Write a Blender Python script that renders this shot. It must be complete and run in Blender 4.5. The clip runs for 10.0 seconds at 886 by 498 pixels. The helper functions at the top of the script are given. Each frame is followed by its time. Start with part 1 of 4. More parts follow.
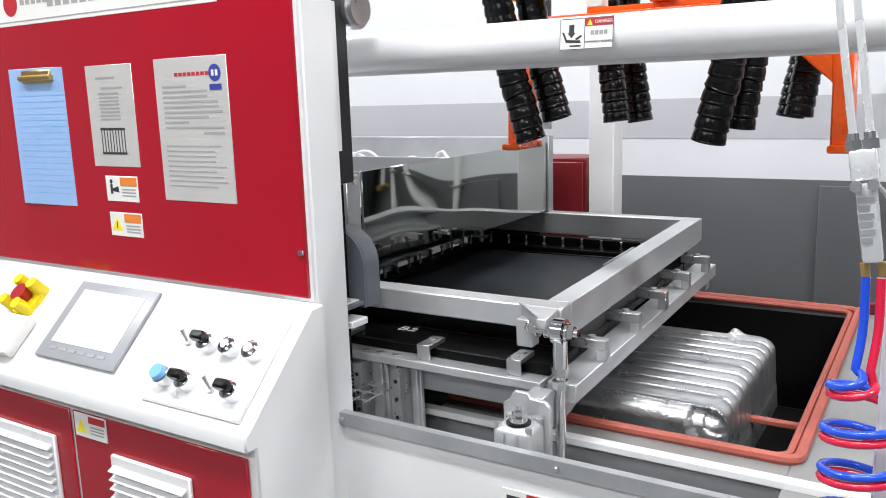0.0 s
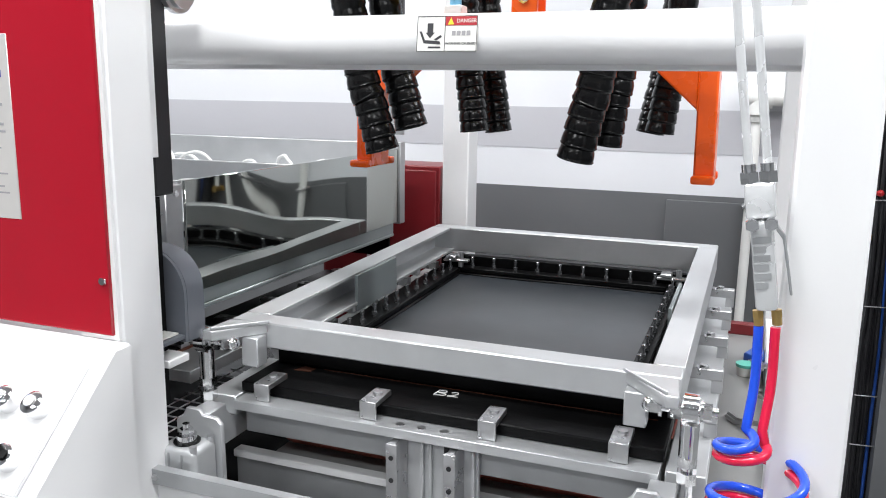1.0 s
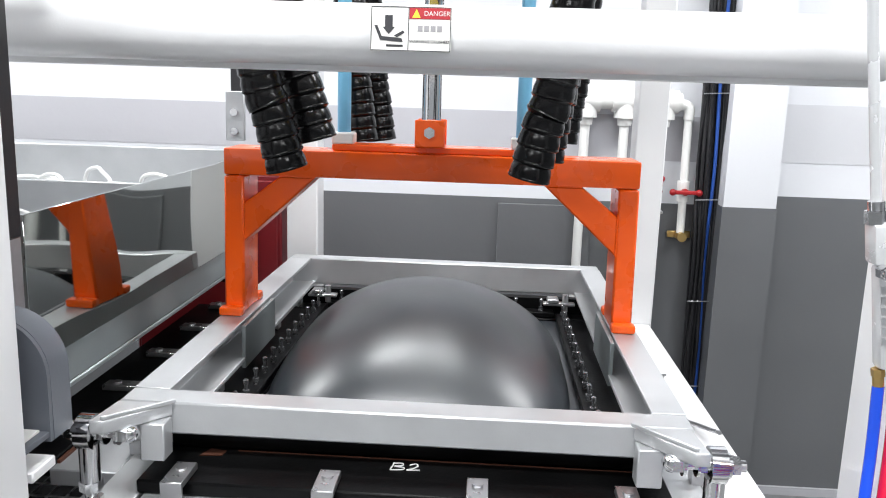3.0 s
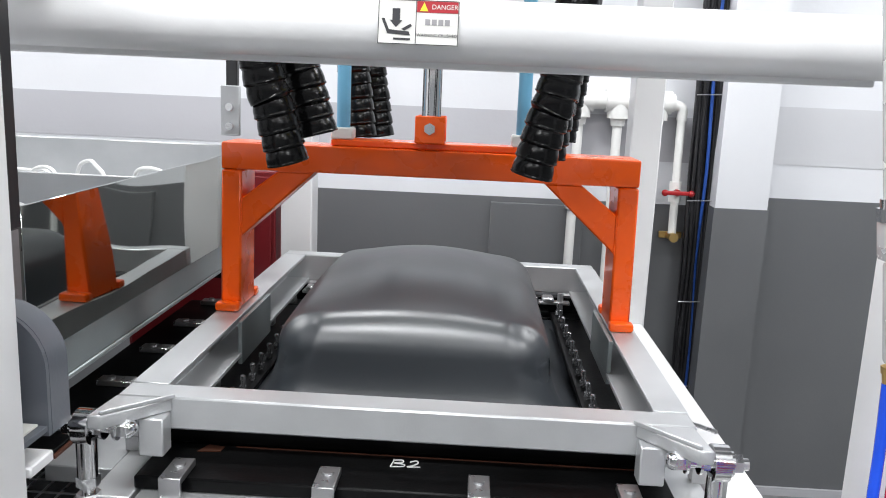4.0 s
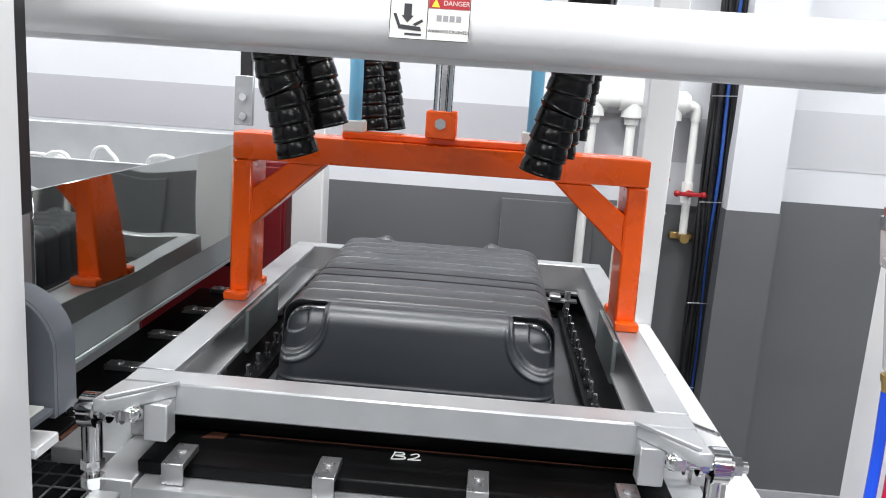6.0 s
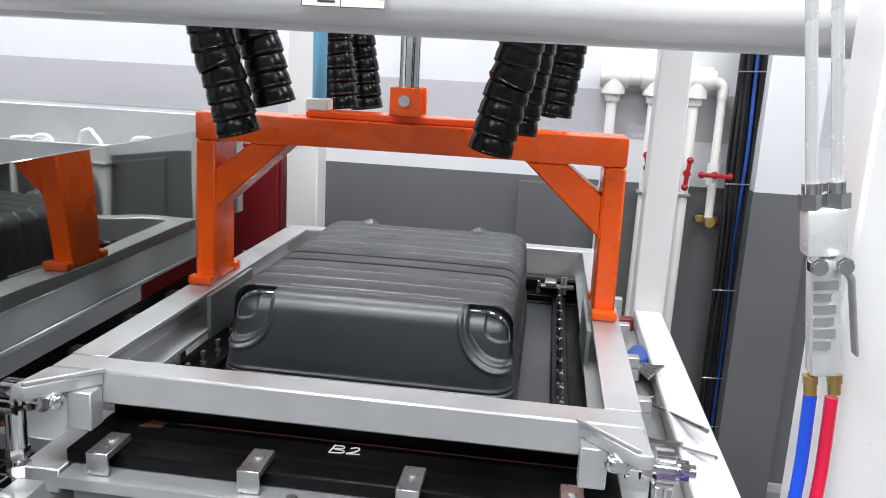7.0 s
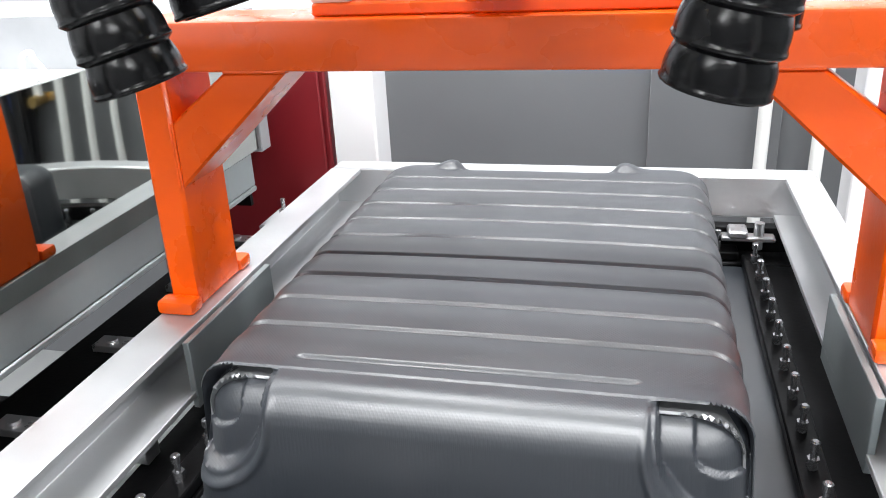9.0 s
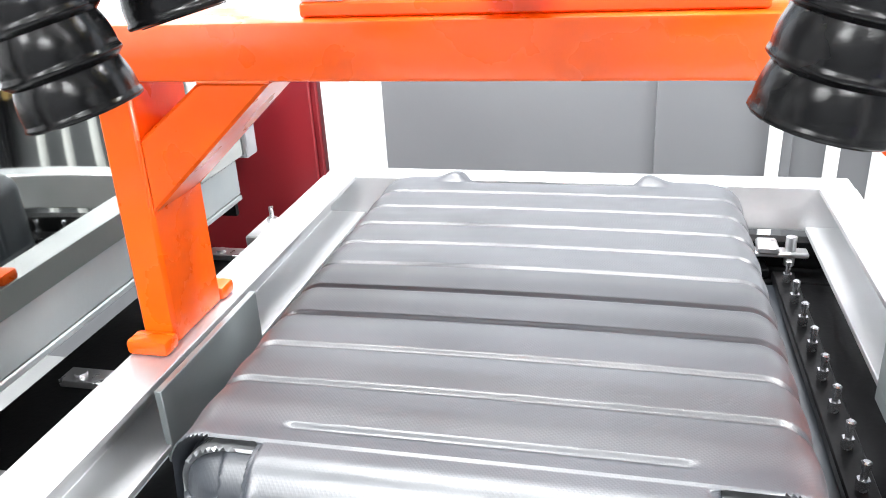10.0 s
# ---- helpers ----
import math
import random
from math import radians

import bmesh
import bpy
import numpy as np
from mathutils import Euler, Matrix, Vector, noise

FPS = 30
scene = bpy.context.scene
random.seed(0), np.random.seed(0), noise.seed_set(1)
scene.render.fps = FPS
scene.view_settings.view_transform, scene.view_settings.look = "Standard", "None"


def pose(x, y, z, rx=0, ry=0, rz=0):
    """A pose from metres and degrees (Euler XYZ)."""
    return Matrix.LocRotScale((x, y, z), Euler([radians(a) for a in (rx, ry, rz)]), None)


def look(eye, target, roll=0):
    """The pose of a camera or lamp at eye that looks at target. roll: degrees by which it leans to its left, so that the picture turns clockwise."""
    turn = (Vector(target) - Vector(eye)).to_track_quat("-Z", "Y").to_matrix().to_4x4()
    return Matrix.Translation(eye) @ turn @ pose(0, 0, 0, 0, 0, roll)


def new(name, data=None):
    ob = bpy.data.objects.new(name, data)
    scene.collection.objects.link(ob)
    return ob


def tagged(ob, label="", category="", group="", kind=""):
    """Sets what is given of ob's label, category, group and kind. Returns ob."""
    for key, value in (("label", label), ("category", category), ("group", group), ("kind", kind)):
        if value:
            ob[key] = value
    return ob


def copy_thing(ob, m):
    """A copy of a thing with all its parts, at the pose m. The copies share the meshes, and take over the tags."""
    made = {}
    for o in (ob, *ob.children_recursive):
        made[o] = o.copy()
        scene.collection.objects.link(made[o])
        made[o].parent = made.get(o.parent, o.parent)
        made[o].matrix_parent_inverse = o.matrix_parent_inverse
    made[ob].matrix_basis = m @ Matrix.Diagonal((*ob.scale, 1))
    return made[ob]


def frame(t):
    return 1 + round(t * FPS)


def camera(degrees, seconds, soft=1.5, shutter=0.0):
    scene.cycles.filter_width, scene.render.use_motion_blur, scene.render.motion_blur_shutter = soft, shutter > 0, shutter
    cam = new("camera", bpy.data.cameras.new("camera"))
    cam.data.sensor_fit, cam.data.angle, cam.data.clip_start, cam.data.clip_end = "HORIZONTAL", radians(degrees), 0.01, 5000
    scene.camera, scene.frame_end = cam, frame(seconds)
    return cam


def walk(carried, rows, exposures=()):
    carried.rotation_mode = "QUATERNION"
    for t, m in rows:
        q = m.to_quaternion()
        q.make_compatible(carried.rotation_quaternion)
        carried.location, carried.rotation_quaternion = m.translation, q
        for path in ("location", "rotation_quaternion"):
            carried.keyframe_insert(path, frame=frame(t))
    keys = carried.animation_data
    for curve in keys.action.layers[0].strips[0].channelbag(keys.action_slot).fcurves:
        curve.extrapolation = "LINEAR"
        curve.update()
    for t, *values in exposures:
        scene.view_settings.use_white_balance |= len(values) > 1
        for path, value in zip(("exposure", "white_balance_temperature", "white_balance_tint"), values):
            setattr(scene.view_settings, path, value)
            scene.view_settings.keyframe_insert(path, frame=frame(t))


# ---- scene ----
cam = camera(57.4, 10.0, soft=1.0)
PATH = [
    (0, (0.578, -1.542, 1.609), (-0.462, 0.124, 1.234), -1.8),
    (0.5, (0.6, -1.447, 1.625), (-0.35, 0.265, 1.216), -1.4),
    (1, (0.483, -1.355, 1.62), (-0.222, 0.477, 1.237), 0.8),
    (1.5, (0.285, -1.233, 1.647), (-0.149, 0.68, 1.255), 1.5),
    (2, (0.195, -1.191, 1.645), (-0.064, 0.753, 1.25), 1.3),
    (2.5, (0.138, -1.178, 1.641), (-0.011, 0.779, 1.252), 1.2),
    (4, (0.076, -1.167, 1.628), (0.009, 0.794, 1.242), 2.5),
    (4.5, (0.068, -1.173, 1.626), (0.003, 0.788, 1.238), 3.0),
    (5, (0.063, -1.168, 1.624), (-0.006, 0.792, 1.236), 3.4),
    (6.5, (0.138, -1.173, 1.634), (0.015, 0.78, 1.219), 4.0),
    (7, (0.257, -1.082, 1.625), (0.016, 0.852, 1.177), 3.1),
    (7.5, (0.334, -0.935, 1.615), (-0.191, 0.922, 1.088), 1.3),
    (8, (0.235, -0.742, 1.619), (-0.362, 1.083, 1.059), 0.5),
    (8.5, (0.151, -0.544, 1.597), (-0.3165, 1.269, 0.894), -2.9),
    (9, (0.125, -0.379, 1.608), (-0.334, 1.405, 0.830), -3.1),
    (9.5, (0.085, -0.302, 1.613), (-0.3455, 1.480, 0.814), -2.95),
    (10, (0.081, -0.263, 1.607), (-0.3576, 1.512, 0.798), -3.15),
]
EXPOSURE = [(0.0, 0.0), (1.0, 0.1), (2.5, 0.33), (4.0, 0.02), (4.5, 0.02), (7.0, 0.06), (8.0, 0.15), (8.5, 0.50), (9.0, 0.97), (9.5, 1.70), (10.0, 1.90)]
walk(cam, [(t, look(eye, target, roll)) for t, eye, target, roll in PATH], EXPOSURE)

# ---------------------------------------------------------------- light
world = bpy.data.worlds.new("world")
scene.world = world
world.use_nodes = True
world.node_tree.nodes["Background"].inputs[0].default_value = (0.93, 0.96, 1.0, 1)
world.node_tree.nodes["Background"].inputs[1].default_value = 0.05
scene.view_settings.exposure = 0.0


def lamp(name, x, y, z, sx, sy, watts):
    data = bpy.data.lights.new(name, "AREA")
    data.shape, data.size, data.size_y, data.energy = "RECTANGLE", sx, sy, watts
    data.color = (0.96, 0.98, 1.0)
    ob = new(name, data)
    ob.matrix_world = pose(x, y, z)
    return ob


CEIL = 3.6
LAMPS = [(-2.6, -1.2), (-0.2, -1.2), (2.2, -1.2), (-2.6, 0.9), (-0.2, 0.9), (2.2, 0.9), (-1.4, -3.4), (1.2, -3.4)]
for lx, ly in LAMPS:
    lamp("ceiling_lamp_light", lx, ly, CEIL - 0.12, 1.2, 0.25, 52 if ly < 0 else 40)


# ---------------------------------------------------------------- materials
def material(name, color, rough=0.5, metal=0.0, vary=0.08, scale=8.0, bump=0.02, fine=160.0, spec=0.5, coat=0.0, island=0.0, stretch=(1, 1, 1), emit=0.0):
    m = bpy.data.materials.new(name)
    m.use_nodes = True
    nt = m.node_tree
    b = nt.nodes["Principled BSDF"]
    b.inputs["Metallic"].default_value = metal
    b.inputs["Specular IOR Level"].default_value = spec
    b.inputs["Coat Weight"].default_value = coat
    b.inputs["Coat Roughness"].default_value = 0.08
    tc = nt.nodes.new("ShaderNodeTexCoord")
    mp = nt.nodes.new("ShaderNodeMapping")
    mp.inputs["Scale"].default_value = stretch
    nt.links.new(tc.outputs["Object"], mp.inputs["Vector"])
    big = nt.nodes.new("ShaderNodeTexNoise")
    big.inputs["Scale"].default_value = scale
    big.inputs["Detail"].default_value = 5
    small = nt.nodes.new("ShaderNodeTexNoise")
    small.inputs["Scale"].default_value = fine
    small.inputs["Detail"].default_value = 3
    for n in (big, small):
        nt.links.new(mp.outputs[0], n.inputs["Vector"])
    mix = nt.nodes.new("ShaderNodeMix")
    mix.data_type = "RGBA"
    lo = tuple(max(0, c * (1 - vary)) for c in color) + (1,)
    hi = tuple(min(1, c * (1 + vary)) for c in color) + (1,)
    mix.inputs["A"].default_value, mix.inputs["B"].default_value = lo, hi
    add = nt.nodes.new("ShaderNodeMath")
    add.operation = "MULTIPLY_ADD"
    nt.links.new(small.outputs["Fac"], add.inputs[0])
    add.inputs[1].default_value = 0.05
    sub = nt.nodes.new("ShaderNodeMath")
    sub.operation = "MULTIPLY_ADD"
    nt.links.new(big.outputs["Fac"], sub.inputs[0])
    sub.inputs[1].default_value, sub.inputs[2].default_value = 1.6, -0.45
    nt.links.new(sub.outputs[0], add.inputs[2])
    nt.links.new(add.outputs[0], mix.inputs["Factor"])
    nt.links.new(mix.outputs["Result"], b.inputs["Base Color"])
    rr = nt.nodes.new("ShaderNodeMapRange")
    nt.links.new(big.outputs["Fac"], rr.inputs["Value"])
    rr.inputs["From Min"].default_value, rr.inputs["From Max"].default_value = 0.3, 0.7
    rr.inputs["To Min"].default_value, rr.inputs["To Max"].default_value = max(0.02, rough * 0.85), min(1, rough * 1.18)
    nt.links.new(rr.outputs[0], b.inputs["Roughness"])
    if bump:
        bp = nt.nodes.new("ShaderNodeBump")
        bp.inputs["Strength"].default_value = bump
        bp.inputs["Distance"].default_value = 0.01
        nt.links.new(small.outputs["Fac"], bp.inputs["Height"])
        nt.links.new(bp.outputs[0], b.inputs["Normal"])
    if emit:
        b.inputs["Emission Color"].default_value = (*color, 1)
        b.inputs["Emission Strength"].default_value = emit
    return m


white_paint = material("white_paint", (0.75, 0.75, 0.755), 0.32, vary=0.03, scale=3, bump=0.015, fine=220, coat=0.25)
wall_white = material("wall_white", (0.68, 0.69, 0.72), 0.6, vary=0.05, scale=1.2, bump=0.04, fine=60)
wall_grey = material("wall_grey", (0.128, 0.132, 0.138), 0.42, vary=0.10, scale=1.4, bump=0.04, fine=60)
# wall shadow put into two greys; the first also colours the skirting
shade_skirting_grey = material("shade_skirting_grey", (0.46, 0.46, 0.49), 0.6, vary=0.05, scale=1.2, bump=0.04, fine=60)
shade_band_pale = material("shade_band_pale", (0.57, 0.575, 0.60), 0.6, vary=0.05, scale=1.2, bump=0.04, fine=60)
floor_grey = material("floor_grey", (0.20, 0.205, 0.205), 0.35, vary=0.15, scale=2.0, bump=0.03, fine=80)
hall_grey = material("hall_grey", (0.30, 0.31, 0.32), 0.7, vary=0.08, scale=1.0)
ceiling_white = material("ceiling_grey", (0.28, 0.28, 0.29), 0.8, vary=0.04, scale=1.5)
red_gloss = material("red_gloss", (0.36, 0.006, 0.018), 0.18, vary=0.06, scale=3, bump=0.012, fine=260, spec=0.4, coat=0.22)
dark_red = material("dark_red", (0.17, 0.008, 0.012), 0.35, vary=0.1, scale=4)
alu = material("aluminium", (0.42, 0.43, 0.44), 0.42, metal=0.6, vary=0.12, scale=14, bump=0.03, fine=300, stretch=(1, 0.25, 1))
alu_light = material("light_aluminium", (0.56, 0.57, 0.58), 0.38, metal=0.6, vary=0.08, scale=14, bump=0.03, fine=300)
grey_paint = material("grey_paint", (0.115, 0.125, 0.145), 0.38, vary=0.08, scale=8)
orange_paint = material("orange_paint", (0.96, 0.110, 0.002), 0.28, vary=0.07, scale=12, bump=0.05, fine=90, coat=0.2)
black_plate = material("black_plate", (0.004, 0.004, 0.0043), 0.33, vary=0.4, scale=9, bump=0.03, fine=140, spec=0.10)
black_rubber = material("black_rubber", (0.003, 0.003, 0.0033), 0.24, vary=0.3, scale=20, bump=0.03, fine=200, spec=0.27)
# near-black that puts the shade inside hollows into the colour
hollow_shade = material("hollow_shade_black", (0.005, 0.005, 0.0055), 0.8, vary=0.2, spec=0.15)
chrome = material("chrome", (0.78, 0.78, 0.79), 0.12, metal=1.0, vary=0.05, scale=20)
steel = material("steel", (0.55, 0.55, 0.56), 0.3, metal=0.9, vary=0.1, scale=30)
seal_red = material("seal_rubber", (0.42, 0.10, 0.07), 0.5, vary=0.2, scale=20, bump=0.05)
mould_cast = material("cast_aluminium", (0.60, 0.61, 0.62), 0.30, metal=0.85, vary=0.18, scale=16, bump=0.12, fine=120)
table_steel = material("table_steel", (0.28, 0.28, 0.275), 0.42, metal=0.3, vary=0.14, scale=9, bump=0.03, fine=260)
grey_plate = material("grey_plate", (0.30, 0.335, 0.34), 0.35, metal=0.4, vary=0.12, scale=10)
silver_cast = material("silver_cast", (0.78, 0.79, 0.80), 0.25, metal=0.45, vary=0.06, scale=30, bump=0.02)
copper = material("copper_edge", (0.17, 0.065, 0.04), 0.4, metal=0.6, vary=0.25, scale=20)
oven_sheet = material("oven_sheet_steel", (0.44, 0.45, 0.46), 0.34, metal=0.45, vary=0.12, scale=9, bump=0.02, fine=200)
screw_steel = material("screw_steel", (0.30, 0.30, 0.31), 0.25, metal=0.9, vary=0.2, scale=40)
pvc = material("white_pipe", (0.78, 0.78, 0.76), 0.35, vary=0.04)
blue_hose = material("blue_hose", (0.01, 0.07, 0.62), 0.2, vary=0.05, coat=0.4)
red_hose = material("red_hose", (0.65, 0.01, 0.05), 0.2, vary=0.05, coat=0.4)
valve_red = material("valve_red", (0.35, 0.008, 0.012), 0.35)
brass = material("brass", (0.62, 0.42, 0.16), 0.3, metal=0.9)
cable_black = material("cable_black", (0.014, 0.014, 0.016), 0.4, vary=0.3)
cable_blue = material("cable_blue", (0.02, 0.08, 0.35), 0.4)
paper = material("paper", (0.74, 0.73, 0.70), 0.6, vary=0.03, scale=6)
plate_metal = material("notice_plate", (0.62, 0.60, 0.58), 0.35, metal=0.3, vary=0.05)
panel_plate = material("panel_plate", (0.55, 0.55, 0.56), 0.25, vary=0.04, coat=0.3)
print_black = material("print_black", (0.03, 0.03, 0.035), 0.5)
print_grey = material("print_grey", (0.33, 0.32, 0.33), 0.6)
print_red = material("print_red", (0.45, 0.02, 0.03), 0.45)
print_blue = material("print_blue", (0.03, 0.05, 0.30), 0.5)
print_orange = material("print_orange", (0.75, 0.22, 0.03), 0.5)
print_yellow = material("print_yellow", (0.85, 0.70, 0.04), 0.5)
clip_blue = material("clipboard_blue", (0.30, 0.46, 0.75), 0.35, vary=0.04, coat=0.2)
button_blue = material("button_blue", (0.18, 0.42, 0.75), 0.3)
yellow = material("yellow_plastic", (0.80, 0.62, 0.01), 0.35)
screen_grey = material("screen_bezel", (0.30, 0.31, 0.33), 0.35)
screen_glow = material("screen_glow", (0.55, 0.66, 0.72), 0.2, vary=0.10, scale=22, emit=0.5)
tube_blue = material("air_tube_blue", (0.16, 0.42, 0.62), 0.3, vary=0.1)
silicone = material("white_cable", (0.62, 0.62, 0.61), 0.5, vary=0.05)
teal = material("teal_lid", (0.12, 0.55, 0.45), 0.4)
glow = material("lamp_glow", (1, 1, 1), 0.5, emit=14.0)
chalk = material("chalk_writing", (0.78, 0.78, 0.76), 0.7)


def mirror_steel():
    m = bpy.data.materials.new("mirror_steel")
    m.use_nodes = True
    nt = m.node_tree
    b = nt.nodes["Principled BSDF"]
    b.inputs["Metallic"].default_value = 1.0
    b.inputs["Base Color"].default_value = (0.43, 0.45, 0.43, 1)
    b.inputs["Roughness"].default_value = 0.035
    tc = nt.nodes.new("ShaderNodeTexCoord")
    n = nt.nodes.new("ShaderNodeTexNoise")
    n.inputs["Scale"].default_value, n.inputs["Detail"].default_value = 2.6, 0
    bp = nt.nodes.new("ShaderNodeBump")
    bp.inputs["Strength"].default_value, bp.inputs["Distance"].default_value = 0.35, 0.03
    nt.links.new(tc.outputs["Object"], n.inputs["Vector"])
    nt.links.new(n.outputs["Fac"], bp.inputs["Height"])
    nt.links.new(bp.outputs[0], b.inputs["Normal"])
    return m


def sheet_plastic():
    m = material("abs_sheet", (0.014, 0.017, 0.022), 0.41, vary=0.10, scale=5, bump=0.0, spec=1.0)
    nt = m.node_tree
    b = nt.nodes["Principled BSDF"]
    tc = nt.nodes.new("ShaderNodeTexCoord")
    w = []
    for rot in (45, -45):
        mp = nt.nodes.new("ShaderNodeMapping")
        mp.inputs["Rotation"].default_value = (0, 0, radians(rot))
        wv = nt.nodes.new("ShaderNodeTexWave")
        wv.inputs["Scale"].default_value = 130
        nt.links.new(tc.outputs["Object"], mp.inputs["Vector"])
        nt.links.new(mp.outputs[0], wv.inputs["Vector"])
        w.append(wv)
    mx = nt.nodes.new("ShaderNodeMath")
    mx.operation = "MAXIMUM"
    nt.links.new(w[0].outputs["Fac"], mx.inputs[0])
    nt.links.new(w[1].outputs["Fac"], mx.inputs[1])
    bp = nt.nodes.new("ShaderNodeBump")
    bp.inputs["Strength"].default_value, bp.inputs["Distance"].default_value = 0.10, 0.0006
    nt.links.new(mx.outputs[0], bp.inputs["Height"])
    nt.links.new(bp.outputs[0], b.inputs["Normal"])
    return m


mirror = mirror_steel()
abs_shell = sheet_plastic()
abs_flat = material("abs_flat", (0.019, 0.023, 0.028), 0.35, vary=0.10, scale=3, bump=0.01, fine=90, spec=0.9)


# ---------------------------------------------------------------- mesh tools
def box(bm, x0, y0, z0, x1, y1, z1, bev=0.0, seg=1):
    m = Matrix.LocRotScale(((x0 + x1) / 2, (y0 + y1) / 2, (z0 + z1) / 2), None, (abs(x1 - x0), abs(y1 - y0), abs(z1 - z0)))
    r = bmesh.ops.create_cube(bm, size=1, matrix=m)
    if bev:
        es = list({e for v in r["verts"] for e in v.link_edges})
        bmesh.ops.bevel(bm, geom=es, offset=bev, segments=seg, affect="EDGES", profile=0.5)
    return bm


def cyl(bm, p, q, r, seg=18, r2=None):
    p, q = Vector(p), Vector(q)
    d = q - p
    m = Matrix.Translation((p + q) / 2) @ d.to_track_quat("Z", "Y").to_matrix().to_4x4()
    bmesh.ops.create_cone(bm, cap_ends=True, segments=seg, radius1=r, radius2=r if r2 is None else r2, depth=d.length, matrix=m)
    return bm


def ball(bm, p, r, seg=14):
    bmesh.ops.create_uvsphere(bm, u_segments=seg, v_segments=seg // 2 + 2, radius=r, matrix=Matrix.Translation(p))
    return bm


def prism(bm, poly, axis, a, b, bev=0.0):
    """A flat outline in the two other axes, drawn out along one axis from a to b."""
    def put(u, v, w):
        return {"x": (w, u, v), "y": (u, w, v), "z": (u, v, w)}[axis]
    lo = [bm.verts.new(put(u, v, a)) for u, v in poly]
    hi = [bm.verts.new(put(u, v, b)) for u, v in poly]
    n = len(poly)
    fs = [bm.faces.new(lo), bm.faces.new(hi)]
    for i in range(n):
        fs.append(bm.faces.new((lo[i], lo[(i + 1) % n], hi[(i + 1) % n], hi[i])))
    bmesh.ops.recalc_face_normals(bm, faces=fs)
    if bev:
        es = list({e for f in fs for e in f.edges})
        bmesh.ops.bevel(bm, geom=es, offset=bev, segments=1, affect="EDGES")
    return bm


def sweep(bm, pts, r, seg=8, closed=False):
    """A round bar along a line of points; r a number or a list."""
    pts = [Vector(p) for p in pts]
    n = len(pts)
    rings = []
    up = None
    for i, p in enumerate(pts):
        a = pts[(i - 1) % n] if (closed or i) else p
        b = pts[(i + 1) % n] if (closed or i < n - 1) else p
        t = (b - a).normalized()
        if up is None:
            up = t.orthogonal().normalized()
        up = (up - t * up.dot(t)).normalized()
        side = t.cross(up)
        rr = r[i] if isinstance(r, (list, tuple)) else r
        rings.append([bm.verts.new(p + (up * math.cos(k * math.tau / seg) + side * math.sin(k * math.tau / seg)) * rr) for k in range(seg)])
    for i in range(n if closed else n - 1):
        a, b = rings[i], rings[(i + 1) % n]
        for k in range(seg):
            bm.faces.new((a[k], a[(k + 1) % seg], b[(k + 1) % seg], b[k]))
    if not closed:
        bm.faces.new(rings[0][::-1])
        bm.faces.new(rings[-1])
    bmesh.ops.recalc_face_normals(bm, faces=bm.faces)
    return bm


def curve_points(keys, n=10):
    """A smooth line through key points."""
    k = [Vector(p) for p in keys]
    k = [k[0] * 2 - k[1]] + k + [k[-1] * 2 - k[-2]]
    out = []
    for i in range(1, len(k) - 2):
        for j in range(n):
            t = j / n
            a, b, c, d = k[i - 1:i + 3]
            out.append(0.5 * (2 * b + (c - a) * t + (2 * a - 5 * b + 4 * c - d) * t * t + (3 * b - a - 3 * c + d) * t ** 3))
    out.append(k[-2])
    return out


def mesh_of(bm, mat, name, angle=38):
    me = bpy.data.meshes.new(name)
    bm.normal_update()
    bm.to_mesh(me)
    bm.free()
    me.polygons.foreach_set("use_smooth", [True] * len(me.polygons))
    me.set_sharp_from_angle(angle=radians(angle))
    me.materials.append(mat)
    return me


def part(name, bm, mat, parent, label="", angle=38):
    ob = new(name, mesh_of(bm, mat, name, angle))
    ob.parent = parent
    if label:
        ob["label"] = label
    return ob


def again(ob, parent, dx=0, dy=0, dz=0, rz=0):
    """The same mesh once more as a part of its own."""
    o = new(ob.name.split(".")[0], ob.data)
    o.parent = parent
    o.matrix_basis = pose(dx, dy, dz, 0, 0, rz)
    if "label" in ob:
        o["label"] = ob["label"]
    return o


def thing(name, label, category, group=""):
    return tagged(new(name), label, category, group)


def solid(name, bm, mat, label="", category="", group="", kind="", angle=38):
    return tagged(new(name, mesh_of(bm, mat, name, angle)), label, category, group, kind)


def B():
    return bmesh.new()


def words(text, size, m, mat, parent, name="lettering", thick=0.0004):
    """Lettering turned into a mesh."""
    cu = bpy.data.curves.new("lettering", "FONT")
    cu.body, cu.size, cu.extrude, cu.align_x, cu.align_y = text, size, thick, "CENTER", "CENTER"
    tmp = bpy.data.objects.new("lettering_curve", cu)
    scene.collection.objects.link(tmp)
    me = bpy.data.meshes.new_from_object(tmp.evaluated_get(bpy.context.evaluated_depsgraph_get()))
    bpy.data.objects.remove(tmp)
    bpy.data.curves.remove(cu)
    me.materials.clear()
    me.materials.append(mat)
    ob = new(name, me)
    ob.parent = parent
    ob.matrix_basis = m
    return ob


